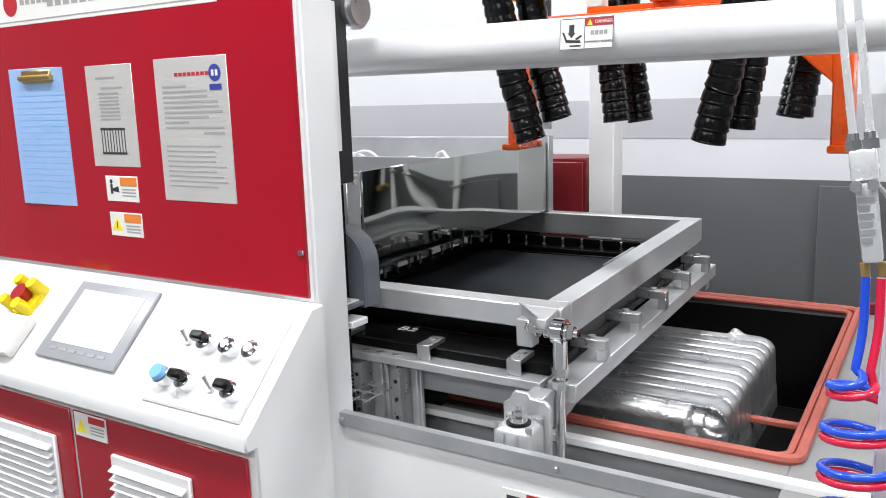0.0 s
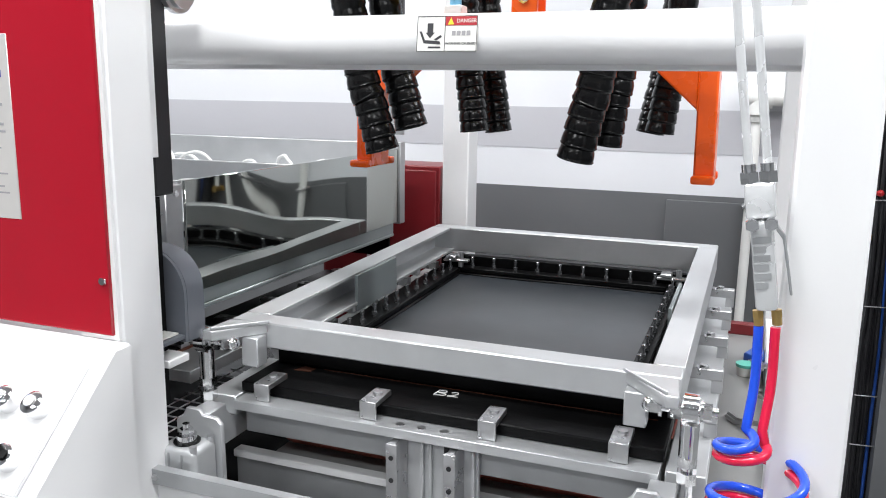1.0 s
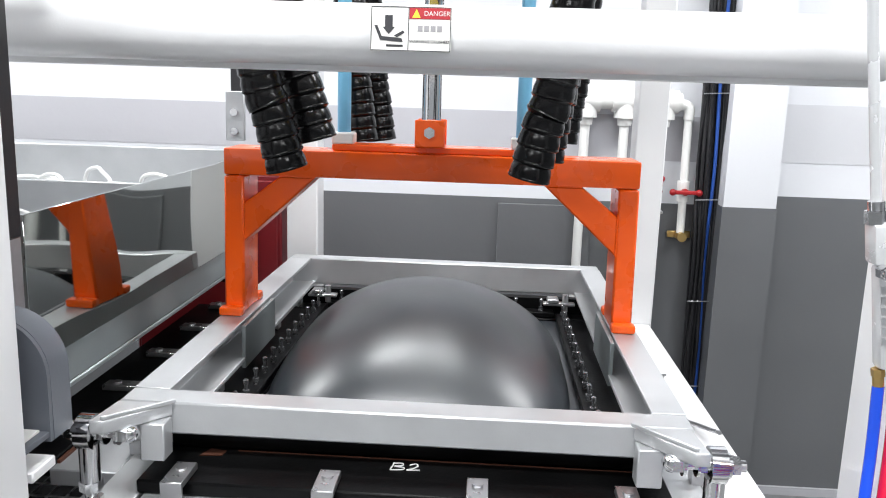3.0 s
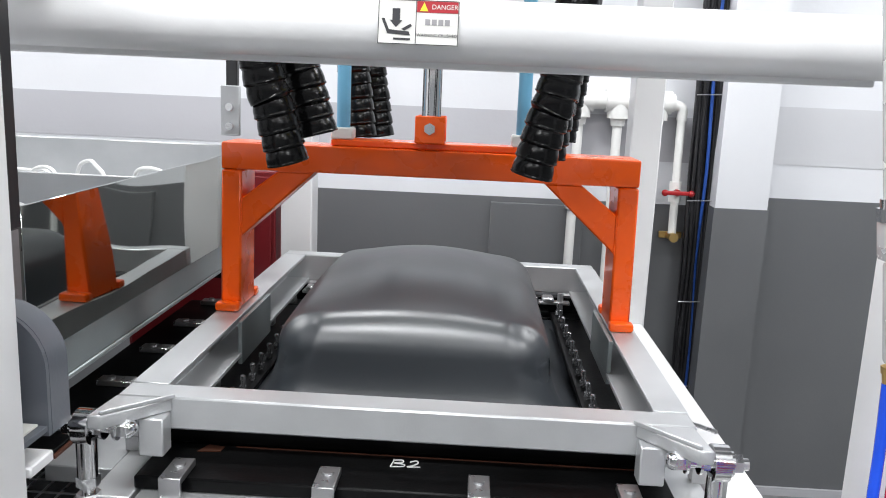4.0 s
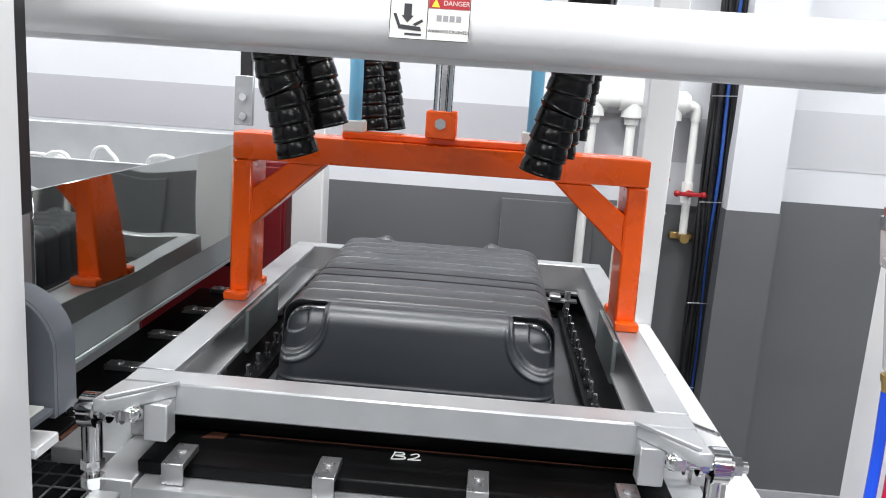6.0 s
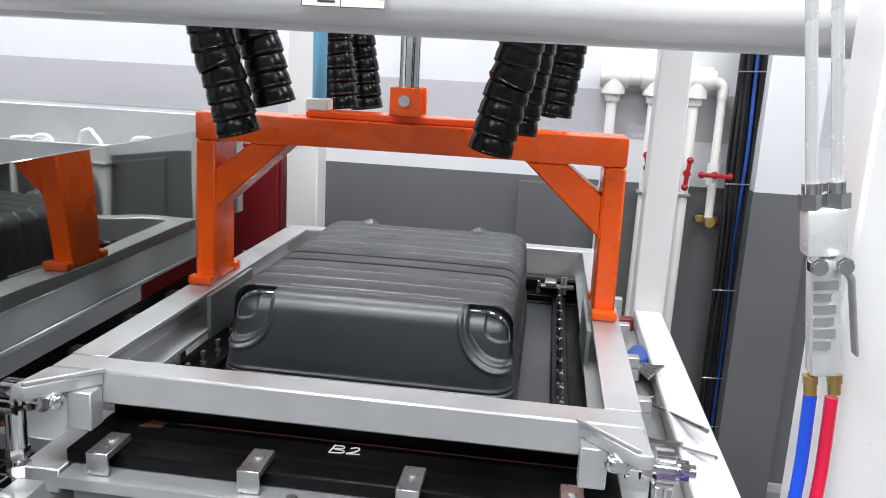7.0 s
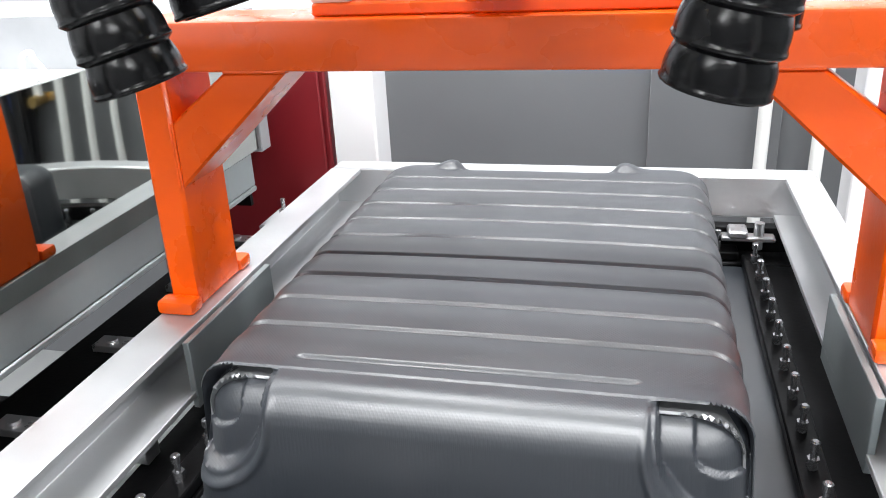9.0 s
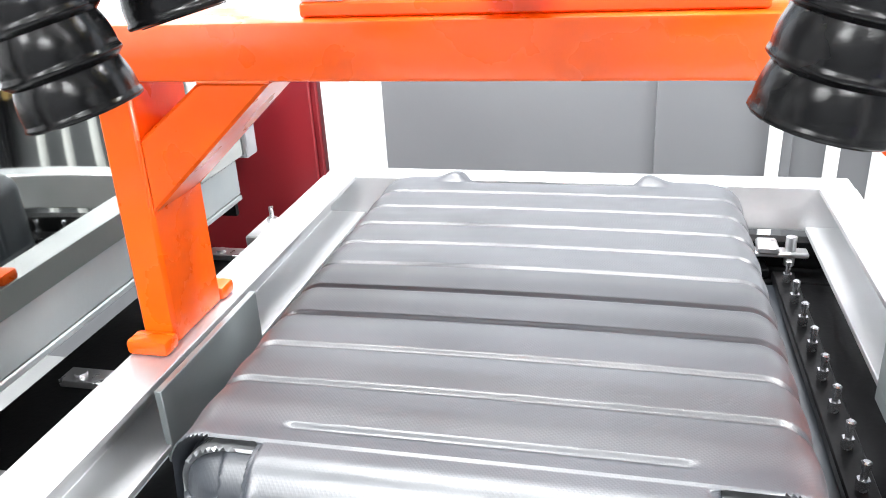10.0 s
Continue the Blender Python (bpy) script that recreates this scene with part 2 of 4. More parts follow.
# ---------------------------------------------------------------- room
X0, X1, Y0, Y1 = -5.0, 5.0, -5.5, 2.08
solid("floor", box(B(), X0, Y0, -0.1, X1, Y1, 0), floor_grey, "grey painted concrete factory floor", "floor", kind="structure")
solid("ceiling", box(B(), X0, Y0, CEIL, X1, Y1, CEIL + 0.1), ceiling_white, "grey factory ceiling", "ceiling", kind="structure")
DADO = 1.217
DADO_E = 1.262
PIL0, PIL1 = 0.99, 1.185
solid("wall_north", box(B(), X0, Y1, DADO, PIL1, Y1 + 0.15, CEIL), wall_white, "white plastered wall above the dark painted dado", "wall", kind="structure")
solid("wall_north_dado", box(B(), X0, Y1 - 0.004, 0.0, PIL1, Y1 + 0.15, DADO), wall_grey, "dark grey gloss-painted dado of the wall", "wall", kind="structure")
solid("wall_north_east", box(B(), PIL1, Y1, DADO_E, X1, Y1 + 0.15, CEIL), wall_white, "white plastered wall beside the pilaster", "wall", kind="structure")
solid("wall_north_east_dado", box(B(), PIL1, Y1 - 0.004, 0.0, X1, Y1 + 0.15, DADO_E), wall_grey, "dark grey gloss-painted dado beside the pilaster", "wall", kind="structure")
for nm, q in (("wall_south", (X0, Y0 - 0.15, 0, X1, Y0, CEIL)), ("wall_west", (X0 - 0.15, Y0, 0, X0, Y1 + 0.15, CEIL)), ("wall_east", (X1, Y0, 0, X1 + 0.15, Y1 + 0.15, CEIL))):
    solid(nm, box(B(), *q), hall_grey, "grey factory hall wall", "wall", kind="structure")
# pilaster of the back wall
solid("wall_pilaster", box(B(), PIL0, 1.90, DADO + 0.018, PIL1, Y1 - 0.006, CEIL), wall_white, "white plastered pilaster", "pilaster", kind="structure")
solid("wall_pilaster_dado", box(B(), PIL0 - 0.004, 1.896, 0, PIL1 + 0.004, Y1 - 0.006, DADO + 0.018), wall_grey, "dark grey painted foot of the pilaster", "pilaster", kind="structure")
solid("baseboard", box(B(), PIL1 + 0.006, Y1 - 0.02, 0, X1, Y1 - 0.006, 0.035), shade_skirting_grey, "low pale grey skirting", "baseboard", kind="structure")
# soft shadow across the wall, painted as thin grey slabs
solid("wall_stripe", box(B(), X0, Y1 - 0.002, 1.385, PIL0 - 0.006, Y1 + 0.01, 1.56), shade_skirting_grey, "pale grey shadow band painted along the white wall", "wall stripe", kind="structure")
solid("wall_shade_band_east", box(B(), PIL1 + 0.006, Y1 - 0.002, 1.395, X1, Y1 + 0.01, 1.62), shade_band_pale, "pale grey shadow band painted beside the pilaster", "wall stripe", kind="structure")
# shallow boxed-out panel on the wall
solid("wall_panel", box(B(), 0.15, 2.055, 0.0, 0.52, Y1 - 0.005, 1.195, 0.002), wall_grey, "dark grey boxed-out wall panel", "wall panel", kind="structure")


def ceiling_light(x, y):
    e = thing("ceiling_light", "white ceiling light strip", "lamp", "ceiling lights")
    e.matrix_basis = pose(x, y, CEIL)
    part("housing", box(B(), -0.62, -0.14, -0.06, 0.62, 0.14, 0, 0.005), white_paint, e)
    part("diffuser", box(B(), -0.60, -0.12, -0.075, 0.60, 0.12, -0.061), glow, e)
    return e


base_light = ceiling_light(*LAMPS[0])
for lx, ly in LAMPS[1:]:
    copy_thing(base_light, pose(lx, ly, CEIL))


# ---------------------------------------------------------------- machine frame
machine = thing("machine_frame", "white steel frame of the thermoforming machine", "machine")
part("front_column", box(B(), -0.53, -0.364, 0.0, -0.452, -0.268, 2.3, 0.004), white_paint, machine)
part("front_column", box(B(), 0.524, -0.357, 0.0, 0.609, -0.27, 2.3, 0.004), white_paint, machine)
part("rear_column", box(B(), -0.472, 1.11, 0.0, -0.382, 1.20, 2.3, 0.004), white_paint, machine)
part("rear_column", box(B(), 0.545, 1.32, 0.0, 0.636, 1.41, 2.3, 0.004), white_paint, machine)
part("top_beam", box(B(), -0.53, -0.345, 2.3, 0.665, -0.25, 2.4, 0.004), white_paint, machine)
part("top_beam", box(B(), -0.53, 1.11, 2.3, 0.665, 1.41, 2.4, 0.004), white_paint, machine)
part("top_beam", box(B(), -0.10, -0.25, 2.3, 0.06, 1.11, 2.38, 0.004), white_paint, machine)
part("side_beam", box(B(), 0.5475, -0.268, 0.84, 0.630, 1.318, 0.930, 0.004), white_paint, machine, "white side beam beside the worktable")
part("front_skin", box(B(), -0.455, -0.305, 0.05, 0.523, -0.28, 0.945, 0.003), white_paint, machine)
part("front_sill", prism(B(), [(-0.318, 0.942), (-0.306, 0.942), (-0.306, 0.966), (-0.300, 0.966), (-0.300, 0.97), (-0.318, 0.97)], "x", -0.475, 0.523), alu, machine, "thin stainless sill strip with screws")
bm = B()
cyl(bm, (0, -0.3185, 0), (0, -0.3215, 0), 0.0055, 14)
cyl(bm, (0, -0.3215, 0), (0, -0.3235, 0), 0.0045, 14, 0.002)
sc = part("screw", bm, steel, machine)
sc.location = (-0.445, 0, 0.956)
again(sc, machine, 0.035, 0, 0.956)
again(sc, machine, 0.50, 0, 0.956)

# worktable with the sunk vacuum box
table = thing("vacuum_table", "grey steel worktable with a sunk vacuum box and red seal", "table")
SX0, SX1, SY0, SY1, SZ = -0.385, 0.37, 0.03, 1.215, 0.895
part("tabletop", box(B(), SX1, -0.20, SZ - 0.02, 0.545, 1.30, SZ, 0.002), table_steel, table)
part("tabletop", box(B(), SX0, -0.06, SZ - 0.02, SX1, SY0, SZ, 0.002), table_steel, table)
part("tabletop", box(B(), SX0, SY1, SZ - 0.02, SX1, 1.30, SZ, 0.002), table_steel, table)
part("table_apron", box(B(), -0.47, -0.05, 0.80, 0.545, -0.035, 0.874, 0.002), alu, table)
part("white_rail", box(B(), -0.45, -0.0885, 0.893, 0.545, -0.062, 0.909, 0.002), white_paint, table)
part("white_rail", box(B(), -0.45, -0.21, 0.79, 0.545, -0.16, 0.805, 0.002), white_paint, table)
part("dark_board", box(B(), -0.45, -0.25, 0.60, 0.545, -0.06, 0.62), grey_paint, table)
# the shade down in the box is painted in with this near-black
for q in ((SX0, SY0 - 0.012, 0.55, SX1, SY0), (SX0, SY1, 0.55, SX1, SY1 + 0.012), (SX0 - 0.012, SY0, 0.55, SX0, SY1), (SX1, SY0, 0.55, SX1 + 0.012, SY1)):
    part("box_wall", box(B(), *q, SZ - 0.022), hollow_shade, table, "wall of the vacuum box, coloured near-black for its shade")
part("box_floor", box(B(), SX0, SY0, 0.53, SX1, SY1, 0.549), hollow_shade, table, "floor of the vacuum box, coloured near-black for its shade")


def ring(x0, y0, x1, y1, z, r, c=0.03):
    pts = []
    for cx, cy, a0 in ((x1 - c, y0 + c, -90), (x1 - c, y1 - c, 0), (x0 + c, y1 - c, 90), (x0 + c, y0 + c, 180)):
        for k in range(5):
            a = radians(a0 + 90 * k / 4)
            pts.append((cx + c * math.cos(a), cy + c * math.sin(a), z))
    return sweep(B(), pts, r, 8, True)


part("seal", ring(SX0 - 0.012, SY0 - 0.012, SX1 + 0.012, SY1 + 0.012, SZ + 0.008, 0.011), seal_red, table, "terracotta red rubber seal")
part("seal", ring(SX0 + 0.008, SY0 + 0.008, SX1 - 0.008, SY1 - 0.008, SZ + 0.004, 0.008), seal_red, table, "terracotta red rubber seal")
part("seal_bar", box(B(), 0.18, 0.42, 0.80, SX1, 0.44, 0.815, 0.003), seal_red, table)

# guard tube across the front with its warning label
guard = thing("guard_tube", "thick white round guard tube across the machine", "guard rail")
part("tube", cyl(B(), (-0.66, -0.035, 1.706), (0.622, -0.035, 1.706), 0.042, 40), white_paint, guard)
part("lower_rod", box(B(), -0.655, -0.012, 1.656, 0.618, 0.008, 1.667, 0.002), white_paint, guard)

label_plate = thing("warning_label", "white crushing-hazard warning label with red heading", "sign")
label_plate.matrix_basis = pose(-0.006, -0.080, 1.712, 84, 0, 0)
part("backing", box(B(), -0.053, -0.029, 0, 0.053, 0.029, 0.0012), paper, label_plate)
bm = B()
for q in ((-0.0525, -0.0285, 0.0525, -0.0275), (-0.0525, 0.0275, 0.0525, 0.0285), (-0.0525, -0.0275, -0.0515, 0.0275), (0.0515, -0.0275, 0.0525, 0.0275), (-0.0035, -0.0275, -0.0025, 0.0275)):
    box(bm, q[0], q[1], 0.0012, q[2], q[3], 0.0018)
part("border", bm, print_black, label_plate)
part("heading", box(B(), -0.0022, 0.013, 0.0012, 0.0512, 0.0272, 0.0018), print_red, label_plate, "red heading bar")
bm = B()
prism(bm, [(0.0015, 0.0145), (0.0125, 0.0145), (0.007, 0.0258)], "z", 0.0018, 0.0022)
part("triangle", bm, print_yellow, label_plate)
bm = B()
box(bm, -0.034, 0.002, 0.0012, -0.024, 0.017, 0.002)
prism(bm, [(-0.037, 0.002), (-0.021, 0.002), (-0.029, -0.007)], "z", 0.0012, 0.002)
prism(bm, [(-0.048, 0.004), (-0.044, 0.004), (-0.038, -0.010), (-0.012, -0.012), (-0.010, -0.017), (-0.040, -0.015)], "z", 0.0012, 0.002)
prism(bm, [(-0.022, -0.009), (-0.010, -0.002), (-0.008, -0.005), (-0.018, -0.011)], "z", 0.0012, 0.002)
box(bm, -0.032, -0.023, 0.0012, -0.010, -0.0205, 0.002)
part("pictogram", bm, print_black, label_plate)
words("DANGER", 0.0085, pose(0.034, 0.020, 0.0020), paper, label_plate)
words("WARNING CRUSHED", 0.0055, pose(0.0245, -0.016, 0.0016), print_black, label_plate)
bm = B()
for k in range(4):
    box(bm, 0.009 + k * 0.0085, -0.003, 0.0012, 0.0155 + k * 0.0085, 0.0045, 0.0018)
part("printed_bar", bm, print_grey, label_plate)

# ---------------------------------------------------------------- oven on the left
oven = thing("heating_oven", "stainless steel heating oven with mirror-polished side", "oven")
OX = -0.56
part("side_panel", box(B(), OX - 0.006, -0.062, 1.212, OX, 0.955, 1.441, 0.001), mirror, oven, "mirror-polished stainless side panel")
part("front_panel", box(B(), -1.65, -0.074, 1.205, OX - 0.007, -0.063, 1.441), steel, oven)
part("corner_post", box(B(), OX - 0.03, -0.125, 1.215, OX + 0.004, -0.0755, 1.436, 0.002), steel, oven, "brown-grey steel corner strip with bolts")
part("end_post", box(B(), OX - 0.02, 0.957, 1.205, OX + 0.006, 0.995, 1.462, 0.002), alu, oven)
part("rear_panel", box(B(), -1.65, 0.975, 1.205, OX - 0.022, 0.995, 1.458, 0.002), oven_sheet, oven)
part("divider", box(B(), -1.65, 0.36, 1.36, OX - 0.008, 0.372, 1.438, 0.002), oven_sheet, oven)
part("deck", box(B(), -1.65, -0.062, 1.34, OX - 0.008, 0.973, 1.358), oven_sheet, oven)
part("far_panel", box(B(), -1.67, -0.074, 1.205, -1.652, 0.995, 1.458), oven_sheet, oven)
for z in (1.42, 1.29):
    part("bolt", cyl(B(), (OX + 0.004, -0.098, z), (OX + 0.010, -0.098, z), 0.006, 12), chrome, oven)
# panels under the oven, their near-black colour painting the shade there
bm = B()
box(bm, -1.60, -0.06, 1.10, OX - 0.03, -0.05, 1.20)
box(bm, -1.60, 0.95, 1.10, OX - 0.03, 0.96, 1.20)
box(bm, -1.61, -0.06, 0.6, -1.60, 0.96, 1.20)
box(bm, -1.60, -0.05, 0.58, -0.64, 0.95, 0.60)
part("inner_shade_wall", bm, hollow_shade, oven)
shutter = thing("oven_shutter", "grey steel shutter plate under the oven side", "shutter")
part("plate", box(B(), OX - 0.020, -0.03, 1.150, OX - 0.004, 0.93, 1.211, 0.002), grey_plate, shutter)
part("lower_lip", box(B(), OX - 0.020, -0.03, 1.140, OX - 0.002, 0.93, 1.1495, 0.002), grey_plate, shutter)
# vertical guide at the oven's front corner
guide = thing("lift_guide", "grey steel lift guide with dark chain and roller", "guide rail")
part("rail", box(B(), -0.56, -0.212, 1.43, -0.500, -0.165, 2.2, 0.003), cable_black, guide)
part("slot", box(B(), -0.56, -0.262, 1.43, -0.492, -0.236, 2.2, 0.001), cable_black, guide)
part("white_strip", box(B(), -0.56, -0.235, 1.50, -0.490, -0.213, 1.80, 0.001), white_paint, guide)
# added near-black block, standing in for the dark void below the guide
part("shade_block", box(B(), -0.62, -0.262, 1.04, -0.50, -0.205, 1.429), hollow_shade, guide)
bm = B()
for z in (1.62, 1.66):
    cyl(bm, (-0.492, -0.249, z), (-0.482, -0.249, z), 0.010, 12)
part("chain_link", bm, steel, guide)
part("roller", cyl(B(), (-0.56, -0.14, 1.79), (-0.48, -0.14, 1.79), 0.034, 26), steel, guide)
part("roller_flange", cyl(B(), (-0.500, -0.14, 1.79), (-0.490, -0.14, 1.79), 0.042, 26), steel, guide)
guide2 = thing("lift_guide", "slotted aluminium guide bracket at the oven's rear", "guide rail")
part("rail", box(B(), -0.585, 0.972, 1.4855, -0.555, 0.992, 2.2, 0.002), cable_black, guide2)
part("bracket", box(B(), -0.595, 0.957, 1.4855, -0.545, 0.971, 1.615, 0.002), alu, guide2)
for z in (1.51, 1.56):
    part("bolt", cyl(B(), (-0.57, 0.957, z), (-0.57, 0.945, z), 0.010, 12), chrome, guide2)

# curled grey bracket in front of the oven opening
br = thing("cable_bracket", "curved grey steel bracket with a paper scrap on its tray", "bracket")
arc = [(-0.537 + 0.08 * math.sin(a), 1.253 + 0.08 * math.cos(a)) for a in np.linspace(0, math.pi / 2, 10)]
part("face_plate", prism(B(), [(-0.60, 1.165), (-0.60, 1.333)] + arc + [(-0.457, 1.165)], "y", -0.205, -0.198), grey_paint, br)
rim_in = [(-0.537 + 0.072 * math.sin(a), 1.253 + 0.072 * math.cos(a)) for a in np.linspace(math.pi / 2, 0, 10)]
part("rim", prism(B(), [(-0.60, 1.334)] + [(x, z + 0.0005) for x, z in arc] + [(-0.4565, 1.165), (-0.465, 1.165)] + rim_in + [(-0.60, 1.325)], "y", -0.197, -0.150), grey_paint, br)
part("tray", box(B(), -0.60, -0.262, 1.172, -0.458, -0.206, 1.180, 0.001), grey_paint, br)
part("tray_edge", box(B(), -0.60, -0.2675, 1.158, -0.458, -0.2625, 1.185, 0.001), grey_paint, br)
part("paper_scrap", box(B(), -0.58, -0.258, 1.181, -0.468, -0.212, 1.184), paper, br)
part("white_lip", box(B(), -0.60, -0.255, 1.130, -0.455, -0.20, 1.145, 0.002), white_paint, br)

# white silicone leads lying on the oven deck
random.seed(4)
for k in range(17):
    rear_bay = k % 3 != 2
    bx = -0.66 - 0.05 * k + random.uniform(-0.02, 0.02)
    by = random.uniform(0.66, 0.86) if rear_bay else random.uniform(0.02, 0.26)
    w, up = random.uniform(0.05, 0.10), random.uniform(0.012, 0.075 if rear_bay else 0.05)
    keys = []
    for j in range(7):
        a = j / 6 * math.pi
        keys.append((bx + w * math.cos(a) + random.uniform(-0.004, 0.004), by + 0.014 * j * random.uniform(0.9, 1.1), 1.3625 + up * math.sin(a) if 0 < j < 6 else 1.3625))
    solid("heater_lead", sweep(B(), curve_points(keys, 6), 0.0048, 8), silicone, "white silicone heater lead looped on the oven deck", "cable", "heater leads")

# dark red cabinet behind
rear = thing("rear_cabinet", "dark red cabinet behind the machine", "cabinet")
part("body", box(B(), -0.95, 1.163, 0.3, -0.50, 1.34, 1.372, 0.004), dark_red, rear)
part("door", box(B(), -0.94, 1.155, 0.32, -0.512, 1.1625, 1.358, 0.003), dark_red, rear)
part("hinge_plate", box(B(), -0.700, 1.147, 1.15, -0.668, 1.1545, 1.20, 0.002), pvc, rear, "small white hinge plate")
for z in (1.162, 1.188):
    part("hinge_screw", cyl(B(), (-0.684, 1.147, z), (-0.684, 1.144, z), 0.005, 10), steel, rear)
part("latch", box(B(), -0.545, 1.146, 0.86, -0.530, 1.1545, 0.93, 0.003), cable_black, rear)


# ---------------------------------------------------------------- control cabinet
cab = thing("control_cabinet", "red and white control cabinet with sloped operator desk", "control cabinet")
CY = -0.37
part("body", box(B(), -1.75, CY + 0.004, 0.0, -0.532, -0.20, 2.3, 0.004), white_paint, cab)
part("frame_edge", box(B(), -0.531, CY - 0.001, 1.216, -0.454, CY + 0.005, 2.2), white_paint, cab)
part("red_panel", box(B(), -1.66, CY - 0.006, 1.224, -0.462, CY + 0.003, 2.2, 0.002), red_gloss, cab, "glossy red upper door")
part("desk", prism(B(), [(CY + 0.003, 1.215), (-0.405, 1.215), (-0.590, 1.035), (-0.600, 1.028), (-0.600, 0.995), (-0.575, 0.995), (-0.575, 0.0), (CY + 0.003, 0.0)], "x", -1.75, -0.432, 0.004), white_paint, cab, "white sloped operator desk")
part("red_door", box(B(), -0.965, -0.582, 0.10, -0.452, -0.576, 0.975, 0.002), red_gloss, cab, "glossy red lower door")
part("red_door", box(B(), -1.66, -0.582, 0.10, -0.978, -0.576, 0.975, 0.002), red_gloss, cab, "glossy red lower door")
bm = B()
cyl(bm, (-0.473, CY - 0.004, 1.315), (-0.473, CY - 0.012, 1.315), 0.006, 14)
box(bm, -0.479, CY - 0.010, 1.311, -0.467, CY - 0.0065, 1.319)
part("lock", bm, chrome, cab)


def louvre(x0, x1, z1, n=12):
    e = part("vent_grille", box(B(), x0, -0.592, z1 - 0.26, x1, -0.582, z1, 0.003), white_paint, cab, "white louvred vent grille")
    sl = None
    for k in range(n):
        z = z1 - 0.022 - k * 0.0195
        bm = B()
        prism(bm, [(-0.592, 0.0), (-0.606, -0.007), (-0.604, -0.010), (-0.592, -0.006)], "x", x0 + 0.008, x1 - 0.008)
        if sl is None:
            sl = part("slat", bm, white_paint, e)
            sl.location.z = z
        else:
            bm.free()
            again(sl, e, 0, 0, z)


louvre(-0.837, -0.600, 0.905)
louvre(-1.42, -1.03, 0.905)


def on_desk(x, s):
    """A pose lying on the sloped desk: x along it, s metres down the slope."""
    a = math.atan2(0.180, 0.185)
    return Matrix.Translation((x, -0.405 - s * math.cos(a), 1.215 - s * math.sin(a))) @ pose(0, 0, 0, math.degrees(a), 0, 0)


screen = thing("touch_screen", "grey-framed touch screen lit pale blue on the desk", "touch screen")
screen.matrix_basis = on_desk(-0.975, 0.115)
part("bezel", box(B(), -0.135, -0.098, 0, 0.135, 0.098, 0.010, 0.004, 2), screen_grey, screen)
part("display", box(B(), -0.105, -0.060, 0.0102, 0.105, 0.075, 0.0115), screen_glow, screen, "lit pale screen")
bm = B()
for k in range(6):
    box(bm, -0.095 + 0.033 * k, -0.078, 0.0102, -0.072 + 0.033 * k, -0.070, 0.0112)
part("key_row", bm, print_grey, screen)

knobs = thing("switch_panel", "clear-edged white switch panel with knobs and buttons", "switch panel")
knobs.matrix_basis = on_desk(-0.590, 0.138)
part("base_plate", box(B(), -0.132, -0.112, 0, 0.132, 0.100, 0.004, 0.001), panel_plate, knobs)
part("cover_sheet", box(B(), -0.128, -0.108, 0.0042, 0.128, 0.096, 0.0052, 0.0004), white_paint, knobs)
for row, col, kindk in ((0, 0, "lever"), (0, 1, "rotary"), (0, 2, "button"), (0, 3, "button"), (1, 0, "blue"), (1, 1, "rotary"), (1, 2, "lever"), (1, 3, "rotary")):
    x, y = -0.092 + 0.061 * col, (0.022, -0.062)[row]
    if kindk == "lever":
        bm = B()
        cyl(bm, (x, y, 0.004), (x, y, 0.012), 0.009, 6)
        cyl(bm, (x, y, 0.012), (x - 0.006, y + 0.012, 0.034), 0.003, 10, 0.005)
        part("toggle", bm, steel, knobs)
        continue
    bm = B()
    cyl(bm, (x, y, 0.0052), (x, y, 0.030), 0.0185, 22)
    cyl(bm, (x, y, 0.030), (x, y, 0.033), 0.0185, 22, 0.014)
    rng = part("collar", bm, chrome, knobs, "chrome collar")
    if kindk == "rotary":
        bm = B()
        box(bm, x - 0.018, y - 0.009, 0.033, x + 0.016, y + 0.010, 0.056, 0.004)
        part("rotary_handle", bm, black_rubber, rng, "black rotary handle")
    elif kindk == "blue":
        part("push_cap", cyl(B(), (x, y, 0.033), (x, y, 0.044), 0.017, 20, 0.015), button_blue, rng, "pale blue push button")
    else:
        part("push_cap", cyl(B(), (x, y, 0.033), (x, y, 0.036), 0.009, 16), steel, rng)
stop = thing("emergency_stop", "red emergency stop button in a yellow shroud", "button")
stop.matrix_basis = on_desk(-1.262, 0.085)
bm = B()
cyl(bm, (0, 0, 0), (0, 0, 0.012), 0.045, 24)
for a in (40, 130, 220, 310):
    c, s_ = math.cos(radians(a)), math.sin(radians(a))
    cyl(bm, (0.038 * c, 0.038 * s_, 0.0), (0.040 * c, 0.040 * s_, 0.045), 0.016, 12, 0.014)
part("shroud", bm, yellow, stop)
part("mushroom", cyl(B(), (0, 0, 0.012), (0, 0, 0.040), 0.016, 20, 0.022), valve_red, stop, "red mushroom head")
bx = solid("control_pendant", box(B(), -0.06, -0.05, 0, 0.06, 0.05, 0.03, 0.008, 2), paper, "pale grey switch box on the desk", "switch box")
bx.matrix_basis = on_desk(-1.24, 0.185)


def notice(name, x0, z0, x1, z1, mat, label, cat, edge=0.004):
    e = thing(name, label, cat)
    e.matrix_basis = Matrix.Translation(((x0 + x1) / 2, CY - 0.0045, (z0 + z1) / 2)) @ pose(0, 0, 0, 90, 0, 0)
    w, h = (x1 - x0) / 2, (z1 - z0) / 2
    part("plate", box(B(), -w, -h, 0, w, h, 0.0025, 0.001), mat, e)
    return e, w, h


